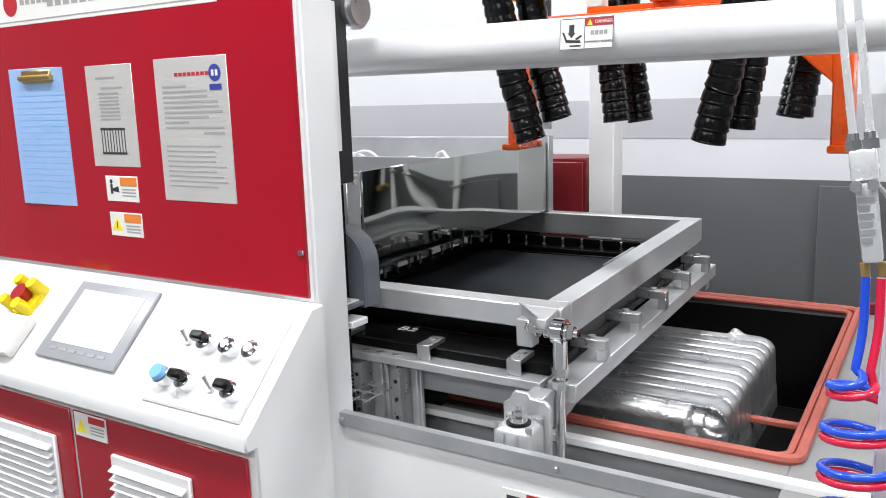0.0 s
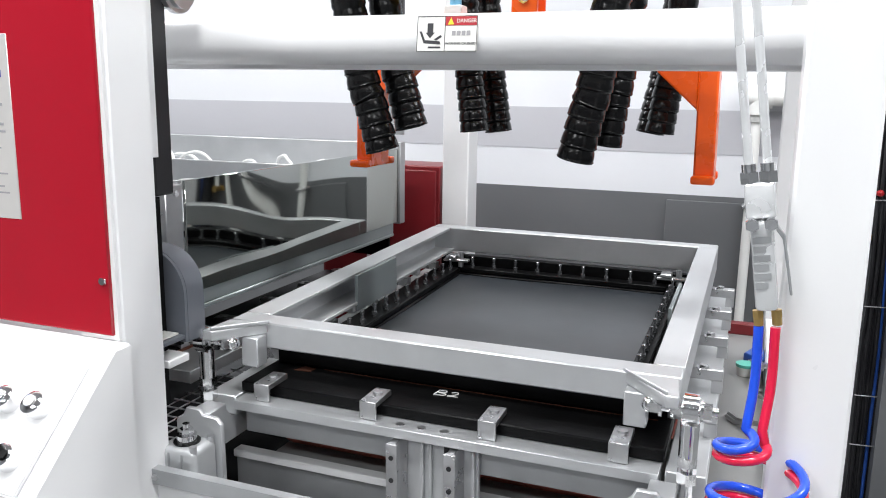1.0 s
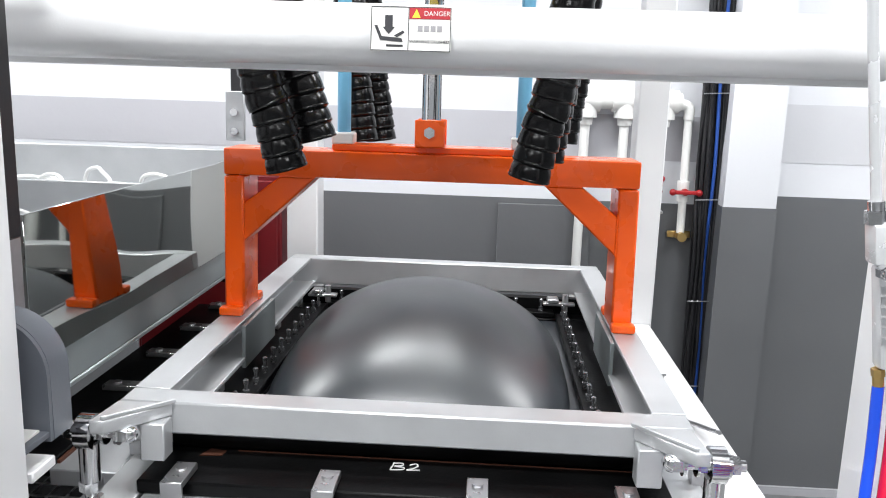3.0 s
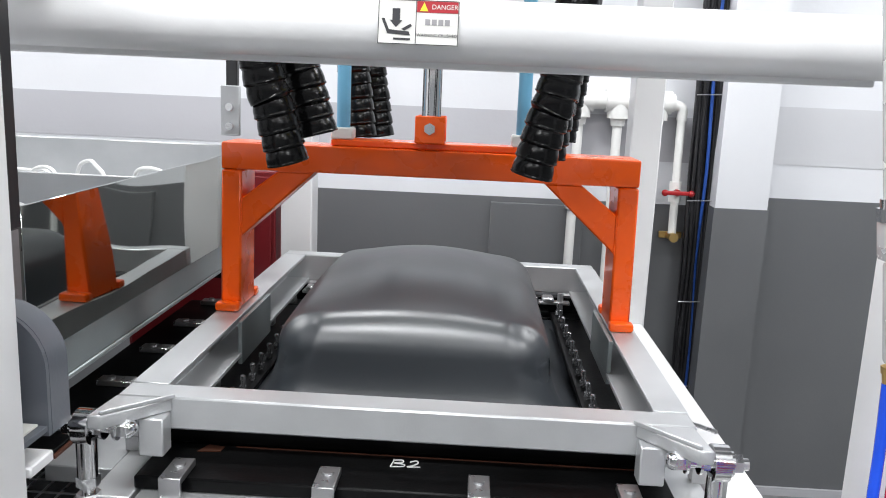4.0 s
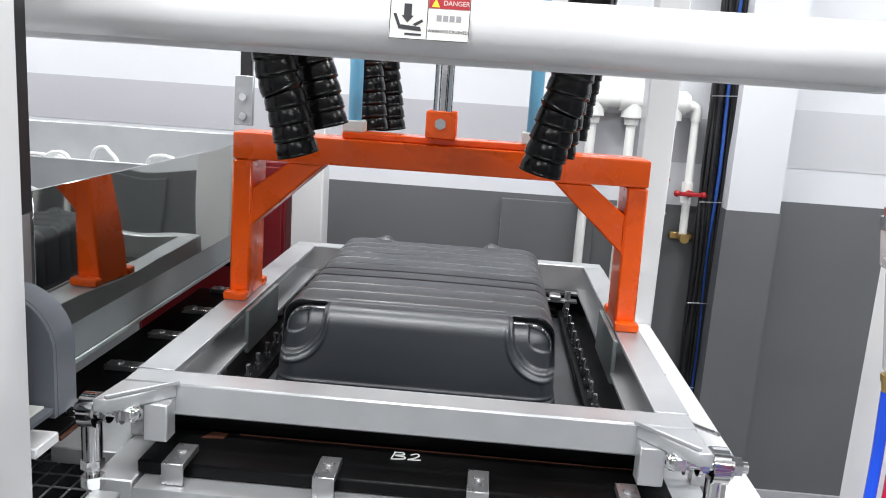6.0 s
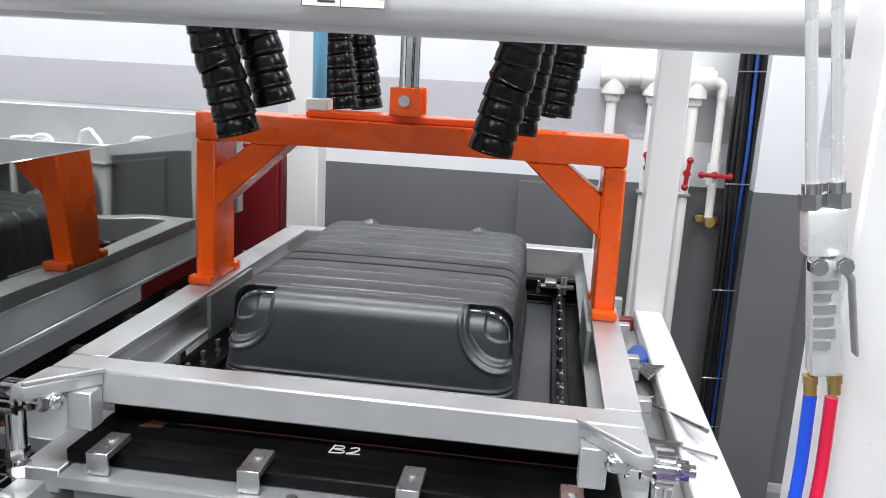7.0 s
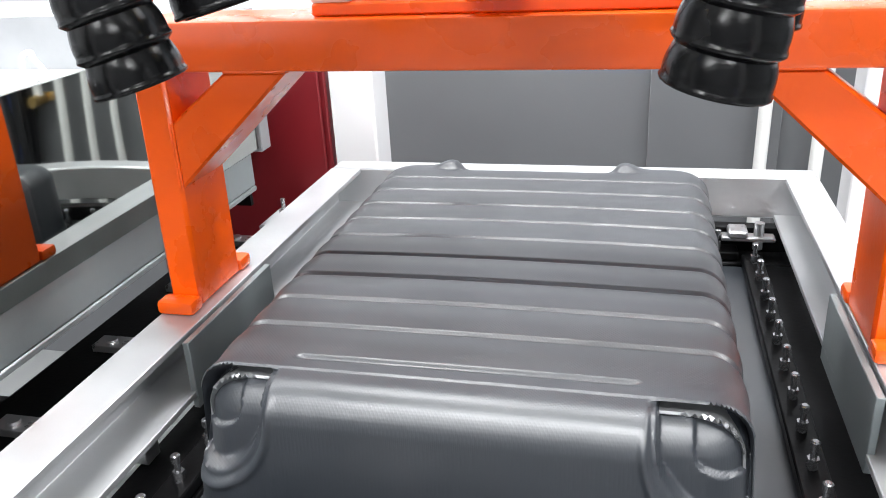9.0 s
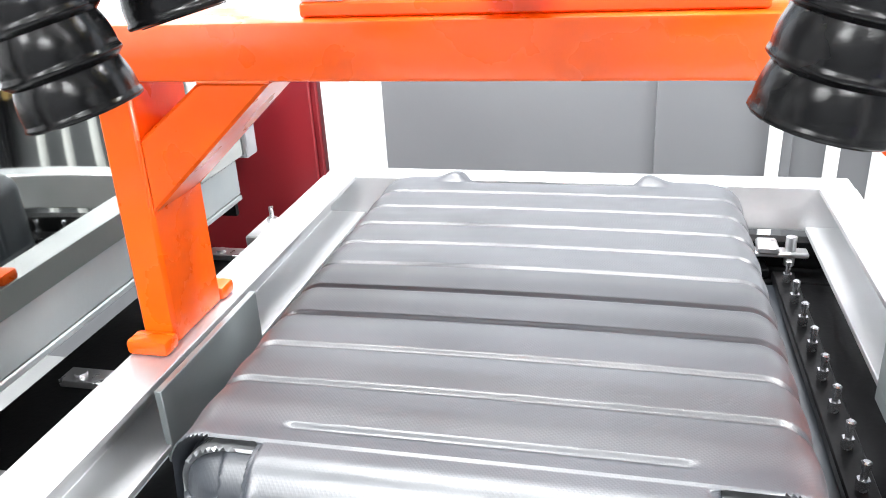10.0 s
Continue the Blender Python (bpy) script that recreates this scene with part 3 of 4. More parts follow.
def bars(e, mat, rows, name="printed_line"):
    for x0, x1, y, hh in rows:
        part(name, box(B(), x0, y - hh / 2, 0.0026, x1, y + hh / 2, 0.0031), mat, e)


random.seed(9)
doc, w, h = notice("operating_notice", -0.853, 1.403, -0.638, 1.700, plate_metal, "pale printed operating rules plate with blue emblem", "notice")
bars(doc, print_red, [(-0.045 + 0.013 * k, -0.035 + 0.013 * k, h - 0.034, 0.007) for k in range(8)])
bars(doc, print_grey, [(-w + 0.022, w - random.choice((0.02, 0.03, 0.06, 0.12)), h - 0.058 - 0.0105 * k, 0.0045) for k in range(9)])
bars(doc, print_grey, [(0.03, w - 0.018, -0.005, 0.004)])
bars(doc, print_grey, [(-w + 0.02, w - random.choice((0.02, 0.03, 0.05)), -0.032 - 0.0105 * k, 0.0028) for k in range(9)])
bm = B()
cyl(bm, (w - 0.034, h - 0.034, 0.0026), (w - 0.034, h - 0.034, 0.0032), 0.017, 28)
box(bm, w - 0.051, h - 0.068, 0.0026, w - 0.017, h - 0.056, 0.0032)
part("emblem", bm, print_blue, doc, "round dark blue emblem")
bm = B()
box(bm, w - 0.043, h - 0.040, 0.0033, w - 0.036, h - 0.028, 0.0036)
box(bm, w - 0.032, h - 0.040, 0.0033, w - 0.025, h - 0.028, 0.0036)
part("emblem_mark", bm, paper, doc)
card, w, h = notice("rating_plate", -1.085, 1.472, -0.926, 1.696, plate_metal, "grey metal rating plate with a column chart", "notice")
bars(card, print_grey, [(-0.045, 0.02, h - 0.028, 0.004), (-0.03, 0.045, 0.062, 0.004)] + [(-0.04 + 0.002 * (k % 3), 0.03, 0.05 - 0.008 * k, 0.004) for k in range(8)])
bars(card, print_black, [(-0.045, 0.04, -0.028, 0.005), (-0.045, 0.04, -0.082, 0.005)])
bm = B()
for k in range(9):
    box(bm, -0.043 + 0.0098 * k, -0.08, 0.0026, -0.0405 + 0.0098 * k, -0.03, 0.0031)
part("chart_lines", bm, print_black, card)
for wx0, wz0, wx1, wz1, trig in ((-1.053, 1.393, -0.942, 1.451, False), (-1.051, 1.313, -0.939, 1.368, True)):
    wl, w, h = notice("warning_label", wx0, wz0, wx1, wz1, paper, "small white and orange warning label", "sign")
    part("heading", box(B(), -0.004, h - 0.022, 0.0026, w - 0.003, h - 0.003, 0.0031), print_orange, wl)
    bars(wl, print_grey, [(0.0, w - 0.008, h - 0.030 - 0.007 * k, 0.003) for k in range(3)])
    bm = B()
    if trig:
        prism(bm, [(-w + 0.006, -0.015), (-0.012, -0.015), (-w / 2 - 0.003, 0.017)], "z", 0.0026, 0.003)
        part("triangle", bm, print_yellow, wl)
        part("triangle_mark", box(B(), -w / 2 - 0.0045, -0.010, 0.0031, -w / 2 - 0.0015, 0.006, 0.0034), print_black, wl)
    else:
        box(bm, -w + 0.016, -0.012, 0.0026, -w + 0.024, 0.010, 0.0031)
        cyl(bm, (-w + 0.020, 0.016, 0.0026), (-w + 0.020, 0.016, 0.0031), 0.005, 12)
        prism(bm, [(-w + 0.024, 0.0), (-0.012, 0.006), (-0.010, -0.008), (-w + 0.024, -0.006)], "z", 0.0026, 0.0031)
        part("pictogram", bm, print_black, wl)
low, w, h = notice("warning_label", -0.955, 0.922, -0.849, 0.975, paper, "small white warning label on the lower door", "sign")
low.location.y = -0.5825
part("heading", box(B(), -0.004, h - 0.018, 0.0026, w - 0.003, h - 0.003, 0.0031), print_red, low)
bars(low, print_grey, [(0.0, w - 0.008, h - 0.026 - 0.007 * k, 0.003) for k in range(3)])
part("triangle", prism(B(), [(-w + 0.006, -0.016), (-0.012, -0.016), (-w / 2 - 0.003, 0.014)], "z", 0.0026, 0.003), print_yellow, low)
front_label, w, h = notice("warning_label", -0.080, 0.834, 0.030, 0.889, paper, "small white warning label on the front skin", "sign")
front_label.location.y = -0.3055
part("heading", box(B(), -0.004, h - 0.018, 0.0026, w - 0.003, h - 0.003, 0.0031), print_red, front_label)
part("pictogram", box(B(), -w + 0.01, -0.015, 0.0026, -0.012, 0.015, 0.003), print_black, front_label)

board, w, h = notice("name_board", -1.40, 1.800, -0.650, 2.00, paper, "white maker's name board with grey border", "sign")
part("border", box(B(), -w + 0.008, -h + 0.008, 0.0026, w - 0.008, -h + 0.011, 0.003), print_grey, board)
bars(board, print_grey, [(-0.17 + 0.030 * k, -0.148 + 0.030 * k, -h + 0.045, 0.022) for k in range(17)])
bm = B()
cyl(bm, (-w + 0.06, -h + 0.05, 0.0026), (-w + 0.06, -h + 0.05, 0.0031), 0.028, 24)
part("emblem", bm, print_red, board)
bars(board, print_grey, [(-w + 0.10 + 0.022 * k, -w + 0.116 + 0.022 * k, -h + 0.06, 0.03) for k in range(5)])

clip = thing("clipboard", "pale blue clipboard with chrome clip hung on the door", "clipboard")
clip.matrix_basis = Matrix.Translation((-1.265, CY - 0.0045, 1.537)) @ pose(0, 0, 0, 90, 0, 1.5)
part("board", box(B(), -0.112, -0.163, 0, 0.112, 0.163, 0.004, 0.0015), clip_blue, clip)
for k in range(17):
    part("ruled_line", box(B(), -0.095, 0.098 - 0.0145 * k, 0.0041, 0.095, 0.0992 - 0.0145 * k, 0.0044), button_blue, clip, "faint blue ruled line")
bm = B()
box(bm, -0.055, 0.128, 0.004, 0.055, 0.158, 0.010, 0.003)
cyl(bm, (-0.06, 0.14, 0.010), (0.06, 0.14, 0.010), 0.007, 12)
part("clip", bm, brass, clip, "brass-coloured spring clip")
bars(clip, material("clip_lines", (0.24, 0.38, 0.66), 0.4), [(-0.085, 0.095, 0.06 - 0.0125 * k, 0.0016) for k in range(17)], "ruled_lines")


# ---------------------------------------------------------------- clamp carriage
carriage = thing("clamp_carriage", "aluminium sheet clamp carriage with black clamp plate", "clamp frame")
TZ = 1.172
part("front_bar", box(B(), -0.428, -0.07, 1.122, 0.412, -0.018, TZ, 0.003), alu_light, carriage)
part("rear_bar", box(B(), -0.428, 0.975, 1.10, 0.412, 1.022, TZ, 0.003), alu_light, carriage)


def channel(x_out, x_in, ):
    s = 1 if x_in > x_out else -1
    t = 0.008
    poly = [(x_out, TZ), (x_in, TZ), (x_in, TZ - t), (x_out + s * t, TZ - t), (x_out + s * t, 1.10 + t), (x_in + s * 0.012, 1.10 + t), (x_in + s * 0.012, 1.10), (x_out, 1.10)]
    return prism(B(), poly, "y", -0.016, 0.973, 0.001)


part("side_channel", channel(-0.428, -0.371), alu_light, carriage)
part("side_channel", channel(0.412, 0.361), alu_light, carriage)
part("foot_gusset", box(B(), -0.3655, 0.325, 1.085, -0.3575, 0.545, TZ - 0.001, 0.001), grey_plate, carriage, "grey gusset plate under the press foot")
part("foot_gusset", box(B(), 0.349, 0.325, 1.085, 0.357, 0.545, TZ - 0.001, 0.001), grey_plate, carriage, "grey gusset plate under the press foot")
for s in (-1, 1):
    C, PVY, PVZ = -0.010, -0.120, 1.143
    part("corner_ear", prism(B(), [(C + s * 0.418, -0.072), (C + s * 0.425, -0.150), (C + s * 0.405, -0.150), (C + s * 0.335, -0.072)], "z", 1.152, TZ, 0.002), alu_light, carriage)
    part("ear_rib", prism(B(), [(C + s * 0.404, -0.149), (C + s * 0.330, -0.073), (C + s * 0.335, -0.073), (C + s * 0.409, -0.149)], "z", TZ + 0.0005, TZ + 0.007, 0.001), alu_light, carriage)
    part("ear_block", box(B(), C + s * 0.338, -0.104, 1.094, C + s * 0.374, -0.0715, 1.1515, 0.002), alu_light, carriage)
    bm = B()
    cyl(bm, (C + s * 0.385, PVY, PVZ), (C + s * 0.480, PVY, PVZ), 0.0085, 16)
    for xa, xb, r in ((0.380, 0.394, 0.0150), (0.394, 0.398, 0.0175), (0.4125, 0.4165, 0.0175), (0.4165, 0.427, 0.014), (0.455, 0.459, 0.0175), (0.459, 0.471, 0.0145)):
        cyl(bm, (C + s * xa, PVY, PVZ), (C + s * xb, PVY, PVZ), r, 6 if r in (0.0150, 0.014, 0.0145) else 20)
    ball(bm, (C + s * 0.380, PVY, PVZ), 0.0135)
    part("pivot_bolt", bm, chrome, carriage, "chrome pivot bolt")
    bm = B()
    cyl(bm, (C + s * 0.430, PVY, PVZ), (C + s * 0.452, PVY, PVZ), 0.0255, 26)
    cyl(bm, (C + s * 0.441, PVY, PVZ - 0.018), (C + s * 0.441, PVY, 1.068), 0.0145, 18)
    cyl(bm, (C + s * 0.441, PVY, 1.068), (C + s * 0.441, PVY, 1.053), 0.0165, 6)
    cyl(bm, (C + s * 0.441, PVY, 1.053), (C + s * 0.441, PVY, 1.043), 0.0095, 14)
    cyl(bm, (C + s * 0.441, PVY, 1.043), (C + s * 0.441, PVY, 1.025), 0.0165, 6)
    re = part("rod_end", bm, chrome, carriage, "chrome rod end")
    part("piston_rod", cyl(B(), (C + s * 0.441, PVY, 1.025), (C + s * 0.441, PVY, 0.80), 0.011, 18), chrome, re)

# clamp plate ring
PZ = 1.055
for q in ((-0.40, -0.088, 0.395, 0.065), (-0.40, 0.885, 0.395, 1.0), (-0.40, 0.067, -0.305, 0.883), (0.305, 0.067, 0.395, 0.883)):
    part("clamp_plate", box(B(), q[0], q[1], PZ - 0.022, q[2], q[3], PZ, 0.003), black_plate, carriage, "black steel clamp plate")
# black strips painting the shadow between the upper bars and the plate
for q in ((-0.39, 0.030, 0.385, 0.045, 1.11), (-0.385, 0.935, 0.385, 0.96, 1.098)):
    part("shade_skirt", box(B(), q[0], q[1], PZ + 0.001, q[2], q[3], q[4], 0.001), black_plate, carriage, "black strip standing in for the shade under the upper bars")
part("copper_edge", box(B(), -0.28, 0.0235, PZ, 0.37, 0.0255, PZ + 0.0015), copper, carriage)
part("rust_patch", prism(B(), [(-0.335, 0.0), (-0.300, 0.004), (-0.298, 0.022), (-0.325, 0.026)], "z", PZ, PZ + 0.0012), copper, carriage)
for nm, strokes in (("chalk_b", ([(-0.030, -0.012), (-0.026, 0.012)], [(-0.028, 0.010), (-0.014, 0.011), (-0.012, 0.004), (-0.025, 0.0), (-0.010, -0.003), (-0.011, -0.010), (-0.030, -0.013)])),
                    ("chalk_two", ([(-0.001, 0.006), (0.008, 0.011), (0.012, 0.004), (0.004, -0.006), (-0.004, -0.011), (0.016, -0.009)],))):
    bm = B()
    for st in strokes:
        sweep(bm, curve_points([(x, y, PZ + 0.0006) for x, y in st], 5), 0.0012, 5)
    part("chalk_letter", bm, chalk, carriage, "white chalk letters B2")
# inner clamp strips with screws
strips = {
    "clamp_strip_left": (-0.342, 0.06, -0.310, 0.89), "clamp_strip_right": (0.293, 0.06, 0.325, 0.89),
    "clamp_strip_front": (-0.308, 0.080, 0.290, 0.113), "clamp_strip_rear": (-0.308, 0.892, 0.290, 0.930)}
bm_s = B()
cyl(bm_s, (0, 0, 0), (0, 0, 0.012), 0.0065, 6)
cyl(bm_s, (0, 0, 0.012), (0, 0, 0.024), 0.0035, 10)
cyl(bm_s, (0, 0, 0.024), (0, 0, 0.031), 0.0050, 12)
cyl(bm_s, (0, 0, 0.031), (0, 0, 0.0325), 0.0050, 12, 0.0032)
screw_mesh = mesh_of(bm_s, screw_steel, "clamp_screw")
for nm, (x0, y0, x1, y1) in strips.items():
    st = part("clamp_strip", box(B(), x0, y0, PZ + 0.001, x1, y1, PZ + 0.015, 0.002), black_plate, carriage, "black inner clamp strip")
    along_y = (y1 - y0) > (x1 - x0)
    n = 13 if along_y else 9
    for k in range(n):
        f = (k + 0.5) / n
        o = new("clamp_screw", screw_mesh)
        o.parent = st
        o.location = ((x0 + x1) / 2, y0 + (y1 - y0) * f, PZ + 0.015) if along_y else (x0 + (x1 - x0) * f, (y0 + y1) / 2, PZ + 0.015)
for x0, x1, y in ((0.262, 0.345, 0.915), (-0.362, -0.285, 0.905), (-0.350, -0.30, 0.068)):
    bm = B()
    box(bm, x0, y - 0.012, 1.085, x1, y + 0.012, 1.093, 0.002)
    box(bm, x0 + 0.01, y - 0.02, 1.093, x0 + 0.04, y + 0.02, 1.105, 0.003)
    cyl(bm, (x1 - 0.025, y, 1.07), (x1 - 0.025, y, 1.115), 0.008, 12)
    part("corner_latch", bm, steel, carriage, "steel corner latch")

# lower carrier frame
LZ = 1.032
part("lower_front_bar", prism(B(), [(-0.128, LZ), (-0.040, LZ), (-0.040, LZ - 0.012), (-0.128, LZ - 0.018)], "x", -0.39, 0.39, 0.001), alu_light, carriage)
part("lower_front_web", box(B(), -0.39, -0.090, 0.955, 0.39, -0.080, LZ - 0.0185, 0.001), alu, carriage)
part("lower_rear_bar", box(B(), -0.43, 1.012, 0.94, 0.43, 1.06, LZ, 0.002), alu, carriage)
for s in (-1, 1):
    part("lower_side_bar", box(B(), s * 0.398, -0.11, 0.994, s * 0.460, 1.01, LZ, 0.002), alu_light, carriage)
    KX = -0.420 if s < 0 else 0.392
    KY, KZ = -0.228, 0.988
    part("corner_arm", prism(B(), [(-0.183, 1.024), (-0.183, 0.950), (-0.13, 0.944), (-0.04, 0.944), (0.10, 0.985), (0.10, 0.992), (-0.1115, 0.992), (-0.1285, 1.013), (-0.1285, 1.0245)], "x", KX - s * 0.014, KX + s * 0.028, 0.002), alu_light, carriage)
    part("arm_bracket", prism(B(), [(KX - 0.050, 0.90), (KX + 0.050, 0.90), (KX + 0.050, 1.012), (KX + 0.040, 1.024), (KX + 0.010, 1.026), (KX + 0.004, 1.036), (KX - 0.026, 1.036), (KX - 0.034, 1.020), (KX - 0.050, 1.008)], "y", -0.1945, -0.184, 0.002), alu_light, carriage)
    bm = B()
    box(bm, KX - 0.040, -0.262, KZ - 0.10, KX + 0.040, -0.195, KZ, 0.012, 3)
    c = part("clamp_cylinder", bm, alu_light, carriage, "compact aluminium air cylinder")
    for dx in (-0.032, 0.032):
        for dy in (-0.024, 0.024):
            part("tie_rod", cyl(B(), (KX + dx, KY + dy, KZ - 0.095), (KX + dx, KY + dy, KZ + 0.006), 0.0065, 8), steel, c)
    part("bore_ring", cyl(B(), (KX, KY, KZ + 0.0005), (KX, KY, KZ + 0.003), 0.024, 22), black_rubber, c)
    for dx in (-0.014, 0.014):
        part("body_groove", box(B(), KX + dx - 0.002, -0.2635, KZ - 0.094, KX + dx + 0.002, -0.2625, KZ - 0.008), alu, c)
    bm = B()
    cyl(bm, (KX, KY, KZ + 0.003), (KX, KY, KZ + 0.015), 0.018, 18)
    cyl(bm, (KX, KY, KZ + 0.015), (KX, KY, KZ + 0.026), 0.0125, 6)
    cyl(bm, (KX, KY, KZ + 0.026), (KX, KY, KZ + 0.035), 0.0065, 12)
    part("piston", bm, chrome, c)


def clamp_mesh():
    bm = B()
    prism(bm, [(-0.030, PZ - LZ + 0.001), (0.032, PZ - LZ + 0.001), (0.032, PZ - LZ + 0.012), (-0.036, PZ - LZ + 0.012), (-0.036, 0.001), (-0.030, 0.001)], "x", -0.016, 0.016, 0.001)
    cyl(bm, (0, 0.008, PZ - LZ + 0.012), (0, 0.008, PZ - LZ + 0.016), 0.0085, 14)
    return mesh_of(bm, steel, "edge_clamp")


cm = clamp_mesh()
spots = [(x, -0.078, 0) for x in (-0.337, -0.116, 0.106, 0.325)]
for x, y, rz in spots:
    o = new("edge_clamp", cm)
    o.parent = carriage
    o.matrix_basis = pose(x, y, LZ, 0, 0, rz)
    o["label"] = "steel step clamp with socket bolt"
bm = B()
box(bm, 0.384, -0.0125, PZ + 0.002, 0.466, 0.0125, PZ + 0.024, 0.0015)
box(bm, 0.445, -0.0125, LZ + 0.0005, 0.466, 0.0125, PZ + 0.002)
cyl(bm, (0.43, 0, PZ + 0.024), (0.43, 0, PZ + 0.029), 0.009, 14)
side_clamp = mesh_of(bm, steel, "side_clamp")
for y in (0.05, 0.262, 0.475, 0.688, 0.90):
    for turned in (0, 180):
        o = new("side_clamp", side_clamp)
        o.parent = carriage
        o.matrix_basis = pose(0, y, 0, 0, 0, turned)
        o["label"] = "steel side clamp bar"
for x in (-0.055, -0.015, 0.028):
    part("plug", cyl(B(), (x, -0.108, LZ), (x, -0.108, LZ + 0.0012), 0.008, 14), steel, carriage)
# guide posts below the front bar
gp = part("guide_plate", box(B(), -0.046, -0.104, 0.70, 0.090, -0.0915, 1.008, 0.002), alu_light, carriage, "ribbed aluminium guide plate")
for x in (-0.016, 0.0, 0.079):
    part("rib", box(B(), x, -0.112, 0.70, x + 0.006, -0.1045, 1.006, 0.001), alu_light, gp)
part("dark_gap", box(B(), 0.027, -0.1055, 0.70, 0.038, -0.1045, 1.004), cable_black, gp)
for x in (-0.056, 0.051):
    part("guide_rail", prism(B(), [(x - 0.011, -0.145), (x + 0.011, -0.145), (x + 0.007, -0.135), (x + 0.007, -0.122), (x + 0.014, -0.105), (x - 0.014, -0.105), (x - 0.007, -0.122), (x - 0.007, -0.135)], "z", 0.70, 1.010, 0.001), steel, gp, "ground steel guide rail")
    for k in range(4):
        part("rail_bolt", cyl(B(), (x, -0.1455, 0.985 - 0.042 * k), (x, -0.147, 0.985 - 0.042 * k), 0.0045, 10), cable_black, gp)

# grid floor of the shaft on the left
grid = thing("wire_grid", "dark wire mesh grid beside the carriage", "mesh grid")
for k in range(7):
    part("wire", cyl(B(), (-0.62 + 0.03 * k, -0.25, 0.968), (-0.62 + 0.03 * k, 0.30, 0.968), 0.0018, 6), steel, grid)
for k in range(14):
    part("wire", cyl(B(), (-0.63, -0.24 + 0.04 * k, 0.970), (-0.43, -0.24 + 0.04 * k, 0.970), 0.0018, 6), steel, grid)

# feed plate at the oven mouth with its own clamps
feed = thing("feed_plate", "dark clamp plate with step clamps at the oven mouth", "clamp frame")
part("plate", box(B(), -0.68, -0.02, 1.015, -0.572, 0.95, 1.035, 0.002), black_plate, feed)
part("carrier_bar", box(B(), -0.571, -0.02, 1.00, -0.462, 0.95, 1.028, 0.002), alu, feed)
part("copper_edge", box(B(), -0.568, 0.0, 1.0285, -0.563, 0.93, 1.034), copper, feed)
for y in (0.10, 0.31, 0.515, 0.715, 0.915):
    o = new("edge_clamp", cm)
    o.parent = feed
    o.matrix_basis = pose(-0.604, y, 1.035 - (PZ - LZ), 0, 0, 90)

part("end_bracket", prism(B(), [(-0.600, 0.985), (-0.470, 0.985), (-0.470, 1.035), (-0.530, 1.085), (-0.600, 1.085)], "z", 1.002, 1.046, 0.003), alu_light, feed, "aluminium end bracket with studs")
for bx_, by_ in ((-0.575, 1.055), (-0.520, 1.020)):
    bm = B()
    cyl(bm, (bx_, by_, 1.046), (bx_, by_, 1.056), 0.010, 6)
    cyl(bm, (bx_, by_, 1.056), (bx_, by_, 1.078), 0.0045, 12)
    part("stud", bm, steel, feed)

# ---------------------------------------------------------------- orange press frame
press = thing("forming_press", "orange painted steel press frame with braced legs", "press")
PY0, PY1, PX = 0.410, 0.512, -0.012


def press_half(s):
    bm = B()
    prism(bm, [(PX + s * 0.410, 1.456), (PX + s * 0.414, 1.1725), (PX + s * 0.373, 1.1725), (PX + s * 0.370, 1.456)], "y", PY0, PY1, 0.004)
    part("leg", bm, orange_paint, press)
    bm = B()
    prism(bm, [(PX + s * 0.3715, 1.400), (PX + s * 0.3725, 1.322), (PX + s * 0.226, 1.4565), (PX + s * 0.298, 1.4565)], "y", PY0 + 0.002, PY1 - 0.002, 0.003)
    part("brace", bm, orange_paint, press)
    part("weld_seam", sweep(B(), [(PX + s * 0.371, PY0 + 0.002, 1.400), (PX + s * 0.372, PY0 + 0.002, 1.360), (PX + s * 0.372, PY0 + 0.002, 1.322)], 0.0018, 7), orange_paint, press)
    part("weld_seam", sweep(B(), [(PX + s * 0.226, PY0 + 0.001, 1.457), (PX + s * 0.262, PY0 + 0.001, 1.457), (PX + s * 0.298, PY0 + 0.001, 1.457)], 0.0014, 7), orange_paint, press)
    for y0, y1 in ((PY0 - 0.028, PY0 - 0.0005), (PY1 + 0.0005, PY1 + 0.030)):
        part("foot", box(B(), PX + s * 0.370, y0, 1.1725, PX + s * 0.418, y1, 1.190, 0.005, 2), orange_paint, press)


press_half(-1)
press_half(1)
part("crossbeam", box(B(), PX - 0.410, PY0 - 0.001, 1.457, PX + 0.410, PY1 + 0.001, 1.510, 0.004, 2), orange_paint, press)
part("top_plate", box(B(), -0.208, PY0 + 0.016, 1.5105, 0.184, PY1 - 0.012, 1.5235, 0.002), orange_paint, press)
bm = B()
box(bm, -0.042, 0.402, 1.524, 0.016, 0.412, 1.577, 0.002)
box(bm, -0.042, 0.470, 1.524, 0.016, 0.480, 1.577, 0.002)
box(bm, -0.042, 0.4125, 1.524, 0.016, 0.4695, 1.527)
part("clevis", bm, orange_paint, press)
bm = B()
cyl(bm, (-0.013, 0.402, 1.553), (-0.013, 0.392, 1.553), 0.0115, 6)
cyl(bm, (-0.013, 0.392, 1.553), (-0.013, 0.386, 1.553), 0.006, 12)
part("clevis_bolt", bm, chrome, press)
part("piston_rod", cyl(B(), (-0.013, 0.441, 1.535), (-0.013, 0.441, 2.05), 0.019, 28), chrome, press, "chrome piston rod")
